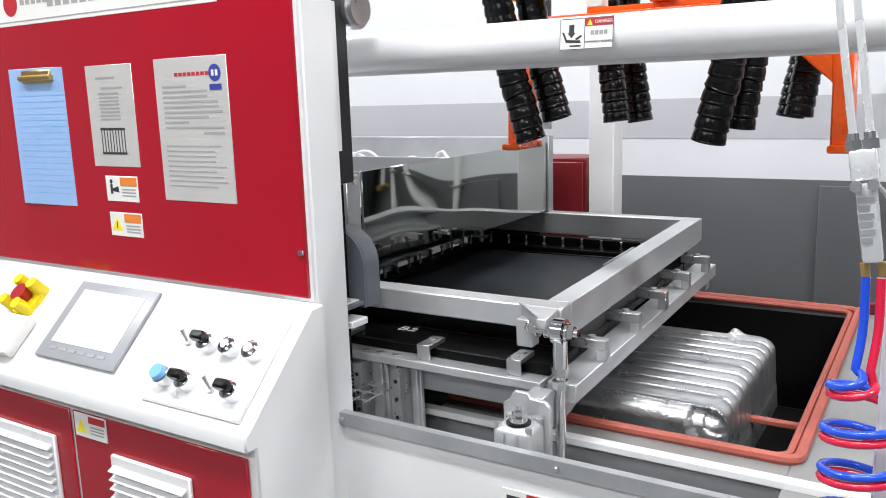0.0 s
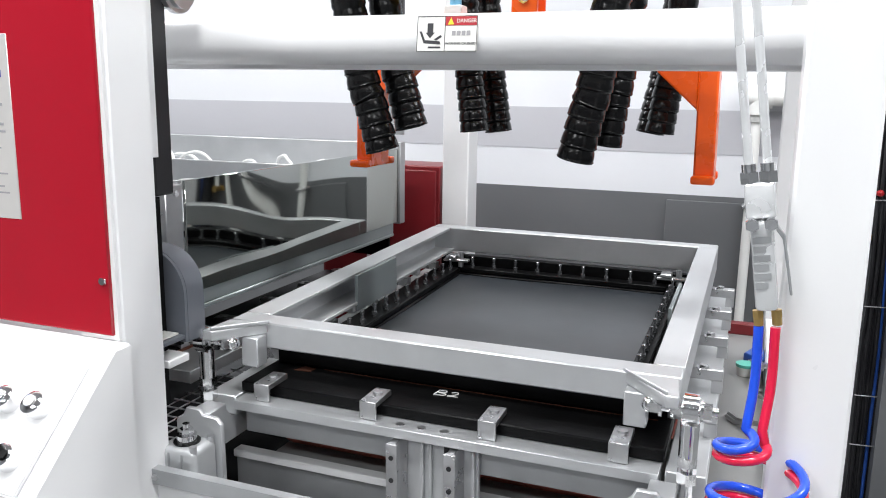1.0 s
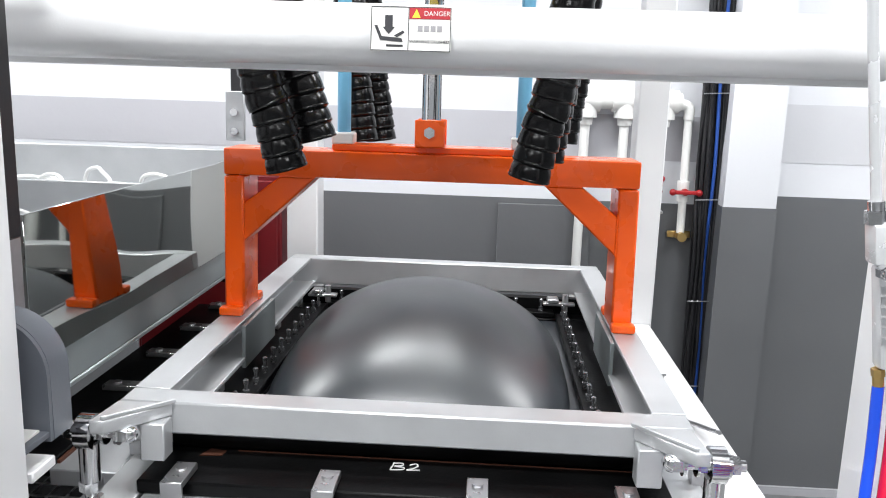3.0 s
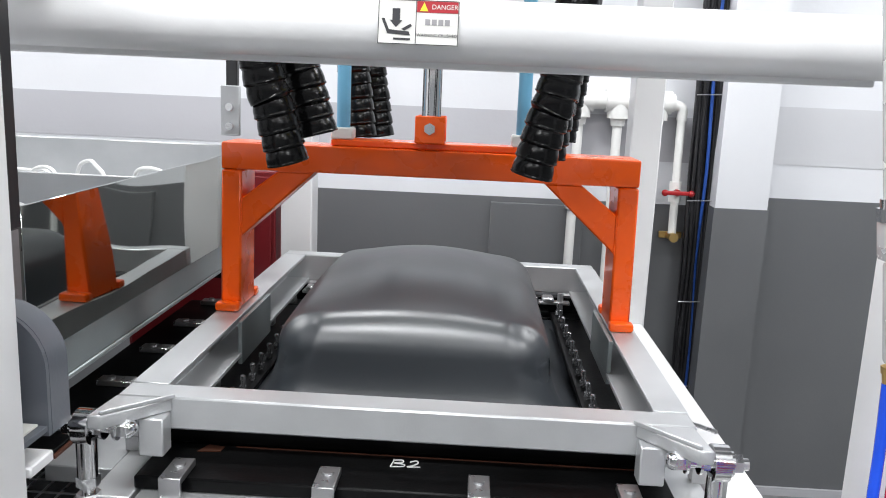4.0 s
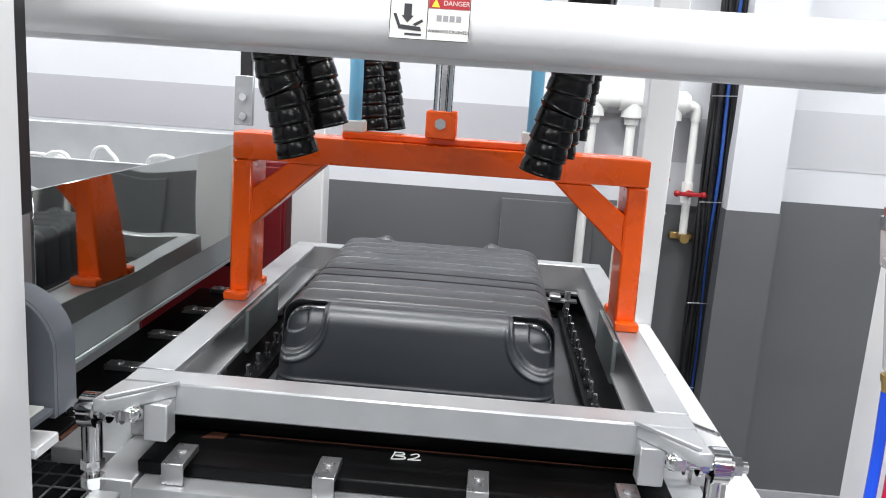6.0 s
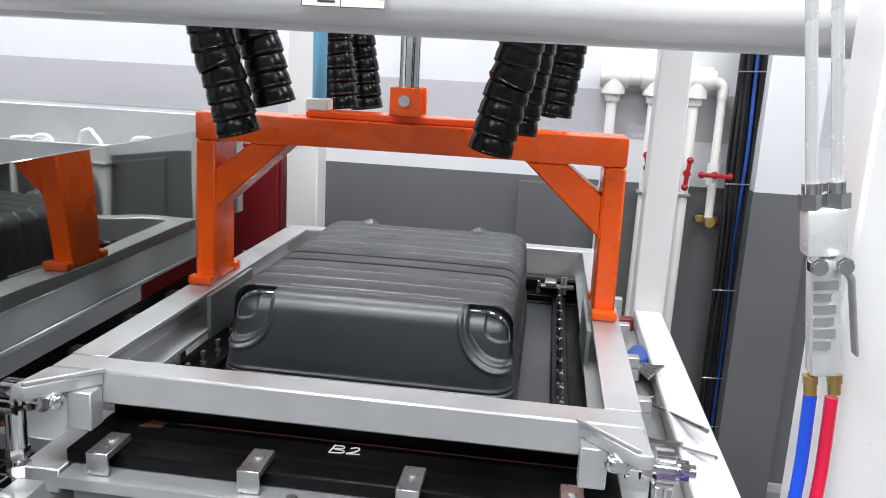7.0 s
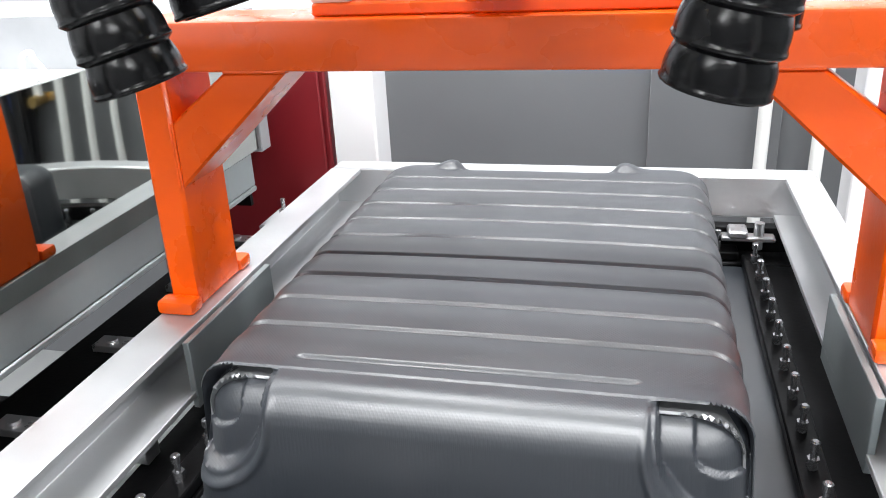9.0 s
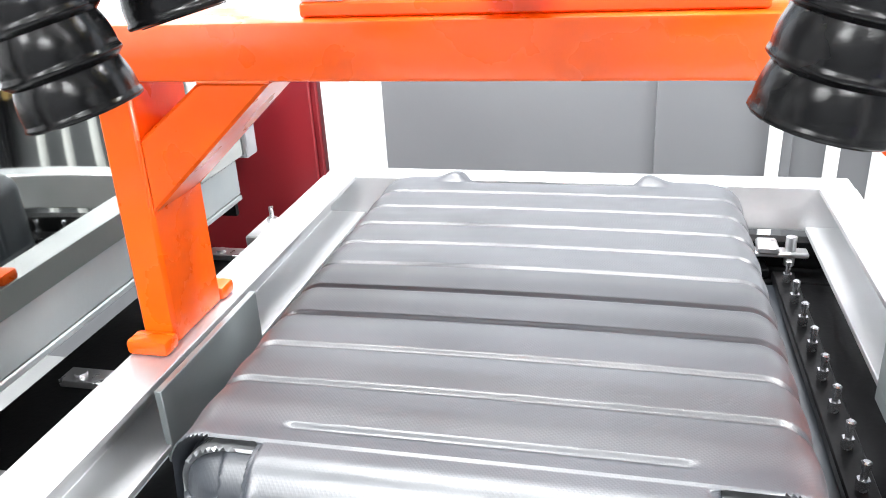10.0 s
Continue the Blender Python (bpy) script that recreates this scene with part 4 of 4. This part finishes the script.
for x in (-0.187, 0.168):
    part("guide_rod", cyl(B(), (x, 0.445, 1.545), (x, 0.445, 2.05), 0.0135, 20), tube_blue, press, "blue sleeved guide rod")
    part("rod_socket", box(B(), x - 0.022, 0.425, 1.524, x + 0.022, 0.465, 1.547, 0.003), pvc, press)
cylinder = thing("press_cylinder", "white pneumatic press cylinder under the top beam", "cylinder")
part("barrel", cyl(B(), (-0.013, 0.441, 1.98), (-0.013, 0.441, 2.3), 0.05, 28), alu_light, cylinder)
bar = solid("yellow_hood_plate", box(B(), -0.30, 0.16, 1.815, 0.42, 0.24, 1.83, 0.003), yellow, "yellow painted plate above the guard tube", "plate")


# ---------------------------------------------------------------- ribbed cooling hoses
def hose(tip, top, r=0.033):
    tip, top = Vector(tip), Vector(top)
    d = (top - tip)
    far = top + d.normalized() * 0.35 + Vector((0, 0, 0.15))
    pts = curve_points([tip, tip + d * 0.5, top, far], 70)
    n = 9
    line, rad = [], []
    length = 0
    prev = pts[0]
    for p in pts:
        length += (p - prev).length
        prev = p
        u = (length / 0.0265) % 1.0
        line.append(p)
        body = 0.985 - 0.10 * u + 0.055 * math.sin(math.pi * u) if u < 0.88 else 0.885 + 0.10 * (u - 0.88) / 0.12
        rad.append(r * (body + 0.045 * math.exp(-((u - 0.07) / 0.06) ** 2)))
    e = thing("cooling_hose", "black ribbed flexible air cooling hose", "hose", "cooling hoses")
    bm = sweep(B(), line, rad, 22)
    part("ribbed_tube", bm, black_rubber, e, angle=60)
    a = (line[1] - line[0]).normalized()
    # near-black disc caps the tube, painting the shade inside it
    bm = B()
    bmesh.ops.create_circle(bm, cap_ends=True, segments=22, radius=r * 0.8, matrix=Matrix.Translation(tip - a * 0.001) @ a.to_track_quat("Z", "Y").to_matrix().to_4x4())
    r2 = bmesh.ops.extrude_face_region(bm, geom=bm.faces[:])
    bmesh.ops.translate(bm, vec=a * 0.0006, verts=[v for v in r2["geom"] if isinstance(v, bmesh.types.BMVert)])
    part("mouth", bm, hollow_shade, e)
    return e


for tip, top in (((-0.226, 0.140, 1.500), (-0.273, 0.128, 1.68)), ((-0.191, 0.205, 1.545), (-0.235, 0.203, 1.71)),
                 ((0.168, 0.138, 1.498), (0.208, 0.130, 1.68)), ((0.200, 0.259, 1.52), (0.225, 0.255, 1.70)),
                 ((-0.165, 0.53, 1.525), (-0.185, 0.53, 1.70)), ((-0.140, 0.65, 1.52), (-0.165, 0.65, 1.70)),
                 ((0.231, 0.71, 1.525), (0.26, 0.725, 1.70)), ((0.262, 0.64, 1.53), (0.285, 0.64, 1.70))):
    hose(tip, top, 0.034)


# ---------------------------------------------------------------- mould and plastic sheet
CX0, CX1, CF, CBK, CH = -0.260, 0.232, 0.122, 0.80, 0.196
CASE_X, CASE_Y = (CX0 + CX1) / 2, (CF + CBK) / 2
CW, CL = (CX1 - CX0) / 2, (CBK - CF) / 2


def smooth(a, b, x):
    t = min(1.0, max(0.0, (x - a) / (b - a)))
    return t * t * (3 - 2 * t)


def outline(w, l, r, cells):
    """Points and outward ways round a rounded rectangle, from the front left to the right and on; cells: steps of the front, the corner and the side."""
    nf, na, ns = cells
    pts = []
    for i in range(nf):
        pts.append((-(w - r) + 2 * (w - r) * i / nf, -l, 0, -1))
    for i in range(na):
        a_ = radians(-90 + 90 * i / na)
        pts.append((w - r + r * math.cos(a_), -(l - r) + r * math.sin(a_), math.cos(a_), math.sin(a_)))
    for i in range(ns):
        pts.append((w, -(l - r) + 2 * (l - r) * i / ns, 1, 0))
    for i in range(na):
        a_ = radians(90 * i / na)
        pts.append((w - r + r * math.cos(a_), l - r + r * math.sin(a_), math.cos(a_), math.sin(a_)))
    for i in range(nf):
        pts.append((w - r - 2 * (w - r) * i / nf, l, 0, 1))
    for i in range(na):
        a_ = radians(90 + 90 * i / na)
        pts.append((-(w - r) + r * math.cos(a_), l - r + r * math.sin(a_), math.cos(a_), math.sin(a_)))
    for i in range(ns):
        pts.append((-w, l - r - 2 * (l - r) * i / ns, -1, 0))
    for i in range(na):
        a_ = radians(180 + 90 * i / na)
        pts.append((-(w - r) + r * math.cos(a_), -(l - r) + r * math.sin(a_), math.cos(a_), math.sin(a_)))
    return pts


def case_bmesh(grow=0.0, soft=0.045, draft=0.010, ribs=1.0, pads=1.0, flare=0.0, crown=0.004, seam=1.0, cells=(60, 14, 120), walls=30, corner=0.045):
    """One half of a ribbed suitcase, open below, its base at z = 0 about its own middle."""
    h = CH + grow
    prof = []
    for k in range(walls):
        u = k / (walls - 1)
        prof.append((-draft * u + flare * (1 - u) ** 2.6, u * (h - soft), 0.0))
    for k in range(1, 17):
        a_ = k / 16 * math.pi / 2
        prof.append((-draft - soft * (1 - math.cos(a_)), h - soft + soft * math.sin(a_), a_))
    nf, na, ns = cells
    lines = [0.196 - CASE_Y + 0.0570 * k for k in range(10)]
    grip_x = 0.128

    def shaped(x, y, z, nx, ny, nz):
        d = 0.0
        if ribs:
            up = smooth(0.060, 0.115, z)
            u = min(abs(y - c) for c in lines)
            first = abs(y - lines[0]) < 0.02
            g = 1 - smooth(0.0010, 0.0052, u)
            if first:
                g *= 1 - smooth(0.140, 0.152, abs(x - 0.0))
            if y < lines[0] - 0.02:
                up = 0
            d += ribs * up * (0.0016 * smooth(0.0, 0.028, u) - 0.0024 * g)
            # grip at the rear edge
            e = smooth(CL - 0.060, CL - 0.046, y) * smooth(0.12, 0.17, z)
            t = abs(x + 0.006)
            d += ribs * e * (0.009 * math.exp(-((t - grip_x) / 0.018) ** 2) - 0.007 * (1 - smooth(0.105, 0.122, t)))
        if seam:
            d += seam * (0.0032 * (1 - smooth(0.058, 0.062, z)) + 0.0022 * math.exp(-((z - 0.066) / 0.003) ** 2))
        x, y, z = x + nx * d, y + ny * d, z + nz * d
        if pads and y < -CL + 0.09:
            px, pz = CW + grow - abs(x), h - z
            q = ((max(px, 0) / 0.090) ** 2.6 + (max(pz, 0) / 0.096) ** 2.6) ** (1 / 2.6)
            q2 = ((max(px - 0.012, 0) / 0.044) ** 2.4 + (max(pz - 0.016, 0) / 0.042) ** 2.4) ** (1 / 2.4)
            edge = smooth(0.005, 0.010, px) * (1 - smooth(0.046, 0.053, y + CL))
            dep = 0.020 * (1 - smooth(0.90, 0.945, q)) + 0.005 * (1 - smooth(0.98, 1.02, q)) + 0.007 * (1 - smooth(0.95, 1.0, q2))
            lip = 0.0025 * math.exp(-((q - 1.05) / 0.030) ** 2) * smooth(0.004, 0.02, pz) * (1 - smooth(0.02, 0.04, y + CL))
            y += pads * (dep * edge - lip)
            z -= pads * 0.5 * dep * edge * (1 - smooth(0.02, 0.06, pz))
        if crown:
            z += crown * (1 - (x / CW) ** 2) * (1 - (y / CL) ** 2) * smooth(0.5 * h, h, z)
        return x, y, z

    bm = B()
    rings = []
    for o, z, a_ in prof:
        w, l = CW + grow + o, CL + grow + o
        r = min(max(0.012, corner + o * 0.5), w - 0.002)
        rings.append([bm.verts.new(shaped(x, y, z, nx * math.cos(a_), ny * math.cos(a_), math.sin(a_))) for x, y, nx, ny in outline(w, l, r, cells)])
        last = outline(w, l, r, cells)
    n = len(last)
    for a_, b_ in zip(rings, rings[1:]):
        for k in range(n):
            j = (k + 1) % n
            bm.faces.new((a_[k], a_[j], b_[j], b_[k]))
    # the top: straight lines from side to side
    cross = []
    for i in range(2 * na + ns + 1):
        right, left = (nf + i) % n, (-i) % n
        xr, yy = last[right][0], last[right][1]
        xl = last[left][0]
        row = [bm.verts.new(shaped(xl + (xr - xl) * j / nf, yy, h, 0, 0, 1)) for j in range(nf + 1)]
        cross.append(row)
    for p, q in zip(cross, cross[1:]):
        for j in range(nf):
            bm.faces.new((p[j], p[j + 1], q[j + 1], q[j]))
    bmesh.ops.remove_doubles(bm, verts=list(set(rings[-1] + [v for row in cross for v in (row[0], row[-1])] + cross[0] + cross[-1])), dist=2e-5)
    bmesh.ops.recalc_face_normals(bm, faces=bm.faces)
    return bm


# cast mould in the vacuum box
mould = solid("suitcase_mould", case_bmesh(-0.006, soft=0.036, ribs=1.6, pads=0.8, cells=(70, 14, 170), walls=34), mould_cast, "cast aluminium ribbed suitcase mould in the vacuum box", "mould")

# the sheet: a flat clamped border and the pieces of its middle, which swell and draw down
SHZ = 1.050
sheet = thing("plastic_sheet", "dark grey heated plastic sheet clamped in the carriage", "plastic sheet")
bm = B()
nx, ny = 40, 52
vs = [[bm.verts.new((-0.31 + 0.62 * i / nx, 0.065 + 0.82 * j / ny, SHZ + 0.0015 * math.sin(9 * i / nx + 2) * math.sin(7 * j / ny))) for i in range(nx + 1)] for j in range(ny + 1)]
for j in range(ny):
    for i in range(nx):
        bm.faces.new((vs[j][i], vs[j][i + 1], vs[j + 1][i + 1], vs[j + 1][i]))
ex = bmesh.ops.extrude_face_region(bm, geom=bm.faces[:])
bmesh.ops.translate(bm, vec=(0, 0, -0.003), verts=[v for v in ex["geom"] if isinstance(v, bmesh.types.BMVert)])
bmesh.ops.recalc_face_normals(bm, faces=bm.faces)
part("flat_sheet", bm, abs_flat, sheet)


def dome(h):
    """A swell of the sheet over the whole opening, h high."""
    bm = B()
    rings, m, n = [], 96, 26
    for k in range(n + 1):
        u = k / n
        s = math.cos(u * math.pi / 2)
        z = h * (1 - s * s) ** 0.68
        ring_ = []
        for j in range(m):
            a = j / m * math.tau
            p = 2 / (2.2 + 1.3 * s ** 4)
            c, sn = math.cos(a), math.sin(a)
            ring_.append(bm.verts.new((0.296 * s * math.copysign(abs(c) ** p, c), 0.385 * s * math.copysign(abs(sn) ** p, sn), z)))
        rings.append(ring_)
    for a, b in zip(rings, rings[1:]):
        for j in range(m):
            bm.faces.new((a[j], a[(j + 1) % m], b[(j + 1) % m], b[j]))
    bmesh.ops.remove_doubles(bm, verts=rings[-1], dist=1e-5)
    bmesh.ops.recalc_face_normals(bm, faces=bm.faces)
    return bm


DOMES = [0.055, 0.138, 0.186, 0.228]
swells = []
for hh in DOMES:
    o = part("blown_swell", dome(hh), abs_flat, sheet, "domed swell of the hot sheet", angle=80)
    swells.append(o)
arch = part("arched_skin", case_bmesh(0.003, soft=0.052, ribs=0, pads=0.12, flare=0.085, crown=0.066, seam=0, corner=0.075), abs_flat, sheet, "arched sheet skin before it draws down", angle=80)
drape = part("stretched_skin", case_bmesh(0.002, soft=0.036, ribs=0, pads=0.30, flare=0.085, crown=0.040, seam=0, corner=0.055), abs_flat, sheet, "smooth sheet skin stretched over the mould", angle=80)
shell = part("formed_shell", case_bmesh(soft=0.032, cells=(210, 26, 300), walls=86), abs_shell, sheet, "ribbed dark grey formed suitcase shell", angle=60)


# ---------------------------------------------------------------- air gun, coil hoses
reg = thing("air_regulator", "clear and aluminium air regulator hung on two rods", "air regulator")
RX, RY = 0.510, -0.378
reg.matrix_basis = pose(RX, RY, 1.365, 0, -8, 0) @ Matrix.Translation((-RX, -RY, -1.355))
for dx in (-0.010, 0.010):
    part("support_rod", cyl(B(), (RX + dx, RY, 1.535), (RX + dx - 0.006, RY, 2.35), 0.005, 14), silver_cast, reg)
    bm = B()
    cyl(bm, (RX + dx, RY, 1.515), (RX + dx, RY, 1.528), 0.011, 6)
    cyl(bm, (RX + dx, RY, 1.528), (RX + dx, RY, 1.537), 0.008, 14)
    part("upper_nut", bm, chrome, reg)
    bm = B()
    cyl(bm, (RX + dx, RY, 1.360), (RX + dx, RY, 1.368), 0.0066, 6)
    cyl(bm, (RX + dx, RY, 1.350), (RX + dx, RY, 1.360), 0.0056, 14)
    part("lower_nut", bm, brass, reg)
part("valve_block", box(B(), RX - 0.0165, RY - 0.012, 1.475, RX + 0.0165, RY + 0.014, 1.516, 0.004, 2), silver_cast, reg)
bm = B()
for dx in (-0.010, 0.010):
    cyl(bm, (RX + dx, RY - 0.012, 1.470), (RX + dx, RY - 0.022, 1.470), 0.0078, 6)
    cyl(bm, (RX + dx, RY - 0.022, 1.470), (RX + dx, RY - 0.027, 1.470), 0.006, 14)
part("hex_plug", bm, chrome, reg)
part("lever_body", box(B(), RX - 0.0125, RY - 0.010, 1.368, RX + 0.0125, RY + 0.011, 1.474, 0.005, 2), silver_cast, reg)
for k, wd in enumerate((0.016, 0.010, 0.014, 0.012, 0.014, 0.010)):
    part("raised_mark", box(B(), RX - 0.011, RY - 0.0118, 1.448 - 0.0105 * k, RX - 0.011 + wd + 0.004, RY - 0.0102, 1.455 - 0.0105 * k), alu, reg)
part("trigger", prism(B(), [(RX + 0.015, 1.47), (RX + 0.024, 1.455), (RX + 0.028, 1.385), (RX + 0.025, 1.385), (RX + 0.021, 1.45), (RX + 0.015, 1.46)], "y", RY - 0.006, RY + 0.006, 0.001), alu, reg)


def coil(dx, mat, name, phase):
    keys = [(RX + dx, RY, 1.358), (RX + dx + 0.001, RY - 0.002, 1.29), (RX + dx - 0.004, RY - 0.012, 1.235)]
    line = curve_points(keys, 6)
    for k in range(150):
        a = k / 30 * math.tau + 0.6
        f = min(1, k / 14)
        line.append(Vector((RX + 0.004 + (0.052 * math.cos(a)) * f + (dx - 0.004) * (1 - f), RY - 0.012 - 0.050 * math.sin(a) * f, 1.225 - 0.00195 * k + phase)))
    e = solid(name, sweep(B(), line, 0.0058, 10), mat, "glossy coiled plastic air hose", "air hose", "coiled air hoses")
    return e


coil(-0.009, blue_hose, "air_hose", 0.0065)
coil(0.009, red_hose, "air_hose", -0.0065)

# ---------------------------------------------------------------- wall pipes and cables
pipes = thing("water_pipes", "white plastic water pipes with dark red taps on the wall", "pipes")
WY = 2.02
part("main_pipe", cyl(B(), (0.43, WY, 1.615), (0.83, WY, 1.615), 0.034, 22), pvc, pipes)
for x in (0.47, 0.62, 0.765):
    bm = B()
    cyl(bm, (x - 0.052, WY, 1.615), (x + 0.052, WY, 1.615), 0.045, 24)
    cyl(bm, (x, WY, 1.615), (x, WY, 1.548), 0.043, 24)
    cyl(bm, (x, WY, 1.548), (x, WY, 1.520), 0.030, 20, 0.026)
    part("tee", bm, pvc, pipes)
    part("drop_pipe", cyl(B(), (x, WY, 1.545), (x - 0.005, WY, 0.05), 0.0185, 16), pvc, pipes)
part("elbow", sweep(B(), curve_points([(0.82, WY, 1.605), (0.845, WY, 1.605), (0.862, WY, 1.59), (0.862, WY, 1.55)], 6), 0.020, 14), pvc, pipes)
part("drop_pipe", cyl(B(), (0.862, WY, 1.55), (0.868, WY, 1.11), 0.016, 14), pvc, pipes)
part("valve_body", cyl(B(), (0.865, WY, 1.235), (0.864, WY, 1.315), 0.023, 16), pvc, pipes)


def tap_handle(x, z, turned):
    bm = B()
    cyl(bm, (0, -0.022, 0), (0, -0.045, 0), 0.013, 14)
    box(bm, -0.050, -0.057, -0.008, 0.050, -0.045, 0.008, 0.004, 2)
    ball(bm, (-0.050, -0.051, 0), 0.013)
    ball(bm, (0.050, -0.051, 0), 0.013)
    o = part("tap_handle", bm, valve_red, pipes, "dark red tap handle")
    o.matrix_basis = pose(x, WY, z, 0, turned, 0)


tap_handle(0.865, 1.275, 0)
tap_handle(0.619, 1.285, 80)
tap_handle(0.764, 1.275, 95)
bm = B()
cyl(bm, (0.868, WY + 0.03, 1.098), (0.868, WY - 0.040, 1.098), 0.018, 16)
box(bm, 0.825, WY + 0.03, 1.085, 0.915, WY + 0.042, 1.112, 0.003)
part("outlet", bm, brass, pipes)
for x in (0.468, 0.618, 0.763):
    part("pipe_clip", box(B(), x - 0.026, WY - 0.028, 1.185, x + 0.026, WY + 0.04, 1.198, 0.003), steel, pipes)

random.seed(11)
bundle = thing("cable_bundle", "bundle of black and blue cables down the wall", "cables")
for k in range(11):
    x = 0.892 + 0.0088 * k
    lean = 0.006
    pts = [(x + lean * j * 0.5 + random.uniform(-0.004, 0.004), 1.98 + random.uniform(-0.02, 0.02), 3.4 - 0.34 * j) for j in range(11)]
    part("cable", sweep(B(), curve_points(pts, 3), 0.0065, 8), cable_blue if k in (6,) else cable_black, bundle)
part("backing_strip", prism(B(), [(0.99, 3.5), (0.885, 3.5), (0.93, 0.02), (1.035, 0.02)], "y", 2.02, 2.035), cable_black, bundle)
for z in (1.65, 1.25, 0.85, 0.5, 0.3):
    x = 0.90 + 0.006 * 0.5 * (3.4 - z) / 0.34
    part("cable_tie", sweep(B(), [(x - 0.02, 1.955, z), (x + 0.105, 1.953, z + 0.006)], 0.0022, 6), steel, bundle)

# tools and bits on the worktable
keys_set = thing("hex_key_set", "blue-holder hex key set on the worktable", "tool")
part("holder", prism(B(), [(0.492, 0.93), (0.512, 0.99), (0.535, 1.01), (0.546, 0.985), (0.546, 0.905), (0.525, 0.895)], "z", SZ + 0.0005, SZ + 0.032, 0.004), cable_blue, keys_set, "blue plastic holder")
for k in range(7):
    part("hex_key", sweep(B(), [(0.506 + 0.006 * k, 0.93 - 0.004 * k, SZ + 0.014 + 0.003 * (k % 2)), (0.515 + 0.0065 * k, 0.82, SZ + 0.030 + 0.002 * k), (0.528 + 0.006 * k, 0.735 + 0.007 * k, SZ + 0.042 + 0.003 * k)], 0.0036, 6), steel, keys_set)
lid = thing("tape_roll", "small white roll with a teal lid", "tape roll")
part("roll", cyl(B(), (0.500, 0.835, SZ), (0.500, 0.835, SZ + 0.024), 0.020, 20, 0.023), pvc, lid)
part("lid", cyl(B(), (0.500, 0.835, SZ + 0.0242), (0.500, 0.835, SZ + 0.032), 0.025, 20), teal, lid)
for pts in ([(0.541, 0.708, 0.004), (0.515, 0.690, 0), (0.603, 0.425, 0.058)], [(0.470, 0.52, 0.003), (0.489, 0.495, 0), (0.604, 0.335, 0.048)], [(0.466, 0.50, 0.003), (0.484, 0.478, 0), (0.552, 0.395, 0.04)]):
    solid("hex_key", sweep(B(), [(x, y, SZ + 0.005 + z) for x, y, z in pts], 0.0045, 6), steel, "bent steel hex key leaning on the side beam", "tool", "loose hex keys")
solid("red_bar", box(B(), 0.40, 1.215, SZ, 0.54, 1.25, SZ + 0.035, 0.003), dark_red, "dark red steel bar on the worktable", "bar")


# ---------------------------------------------------------------- movement
def motions():
    # the open carriage rides a little high and tilted until the press sits down on it
    places = [(0.0, -0.464, 0.012, 1.3), (0.2, -0.343, 0.012, 1.3), (0.5, -0.154, 0.012, 1.3), (0.75, -0.052, 0.013, 1.3), (1.0, -0.009, 0.014, 1.3), (1.25, 0.0, 0.018, 1.2), (1.5, 0.0, 0.020, 1.1), (1.75, 0.0, 0.016, 0.8), (1.95, 0.0, 0.0, 0.0), (10.0, 0.0, 0.0, 0.0)]
    for ob in (carriage, sheet):
        walk(ob, [(t, pose(x, 0, z, rx)) for t, x, z, rx in places])
    walk(press, [(t, pose(0, 0, z)) for t, z in ((0.0, 0.285), (0.8, 0.285), (1.0, 0.265), (1.25, 0.195), (1.5, 0.118), (1.75, 0.035), (1.95, 0.0), (10.0, 0.0))])
    walk(shutter, [(t, pose(0, 0, z)) for t, z in ((0.0, 0.08), (0.75, 0.08), (1.0, 0.03), (1.2, 0.0), (10.0, 0.0))])
    walk(feed, [(t, pose(x, 0, 0)) for t, x in ((0.0, -0.14), (1.7, -0.14), (2.2, 0.0), (10.0, 0.0))])
    walk(mould, [(t, pose(CASE_X, CASE_Y, z)) for t, z in ((0.0, 0.728), (2.5, 0.728), (3.8, SHZ - 0.08), (4.2, SHZ - 0.08), (5.25, SHZ - 0.05), (6.1, SHZ - 0.006), (10.0, SHZ - 0.006))])

    def rise(ob, y, rows):
        walk(ob, [(t, pose(CASE_X, y, SHZ + z)) for t, z in rows])

    for ob, hh, t0, t1 in zip(swells, DOMES, (1.65, 2.05, 2.3, 2.65), (2.2, 2.5, 2.75, 3.5)):
        rise(ob, 0.475, ((0.0, -hh - 0.03), (t0, -hh - 0.03), (t1, 0.0), (3.52, 0.0), (3.95, -hh - 0.03), (10.0, -hh - 0.03)))
    rise(drape, CASE_Y, ((0.0, -0.27), (2.7, -0.27), (3.8, -0.05), (4.2, -0.04), (4.8, 0.0), (5.25, 0.0), (6.25, -0.27), (10.0, -0.27)))
    rise(arch, CASE_Y, ((0.0, -0.31), (2.9, -0.31), (3.8, -0.015), (4.1, -0.020), (4.6, -0.048), (5.1, -0.090), (6.0, -0.31), (10.0, -0.31)))
    rise(shell, CASE_Y, ((0.0, -0.225), (2.9, -0.225), (3.8, -0.085), (4.2, -0.085), (5.25, -0.05), (6.0, 0.0), (10.0, 0.0)))


motions()
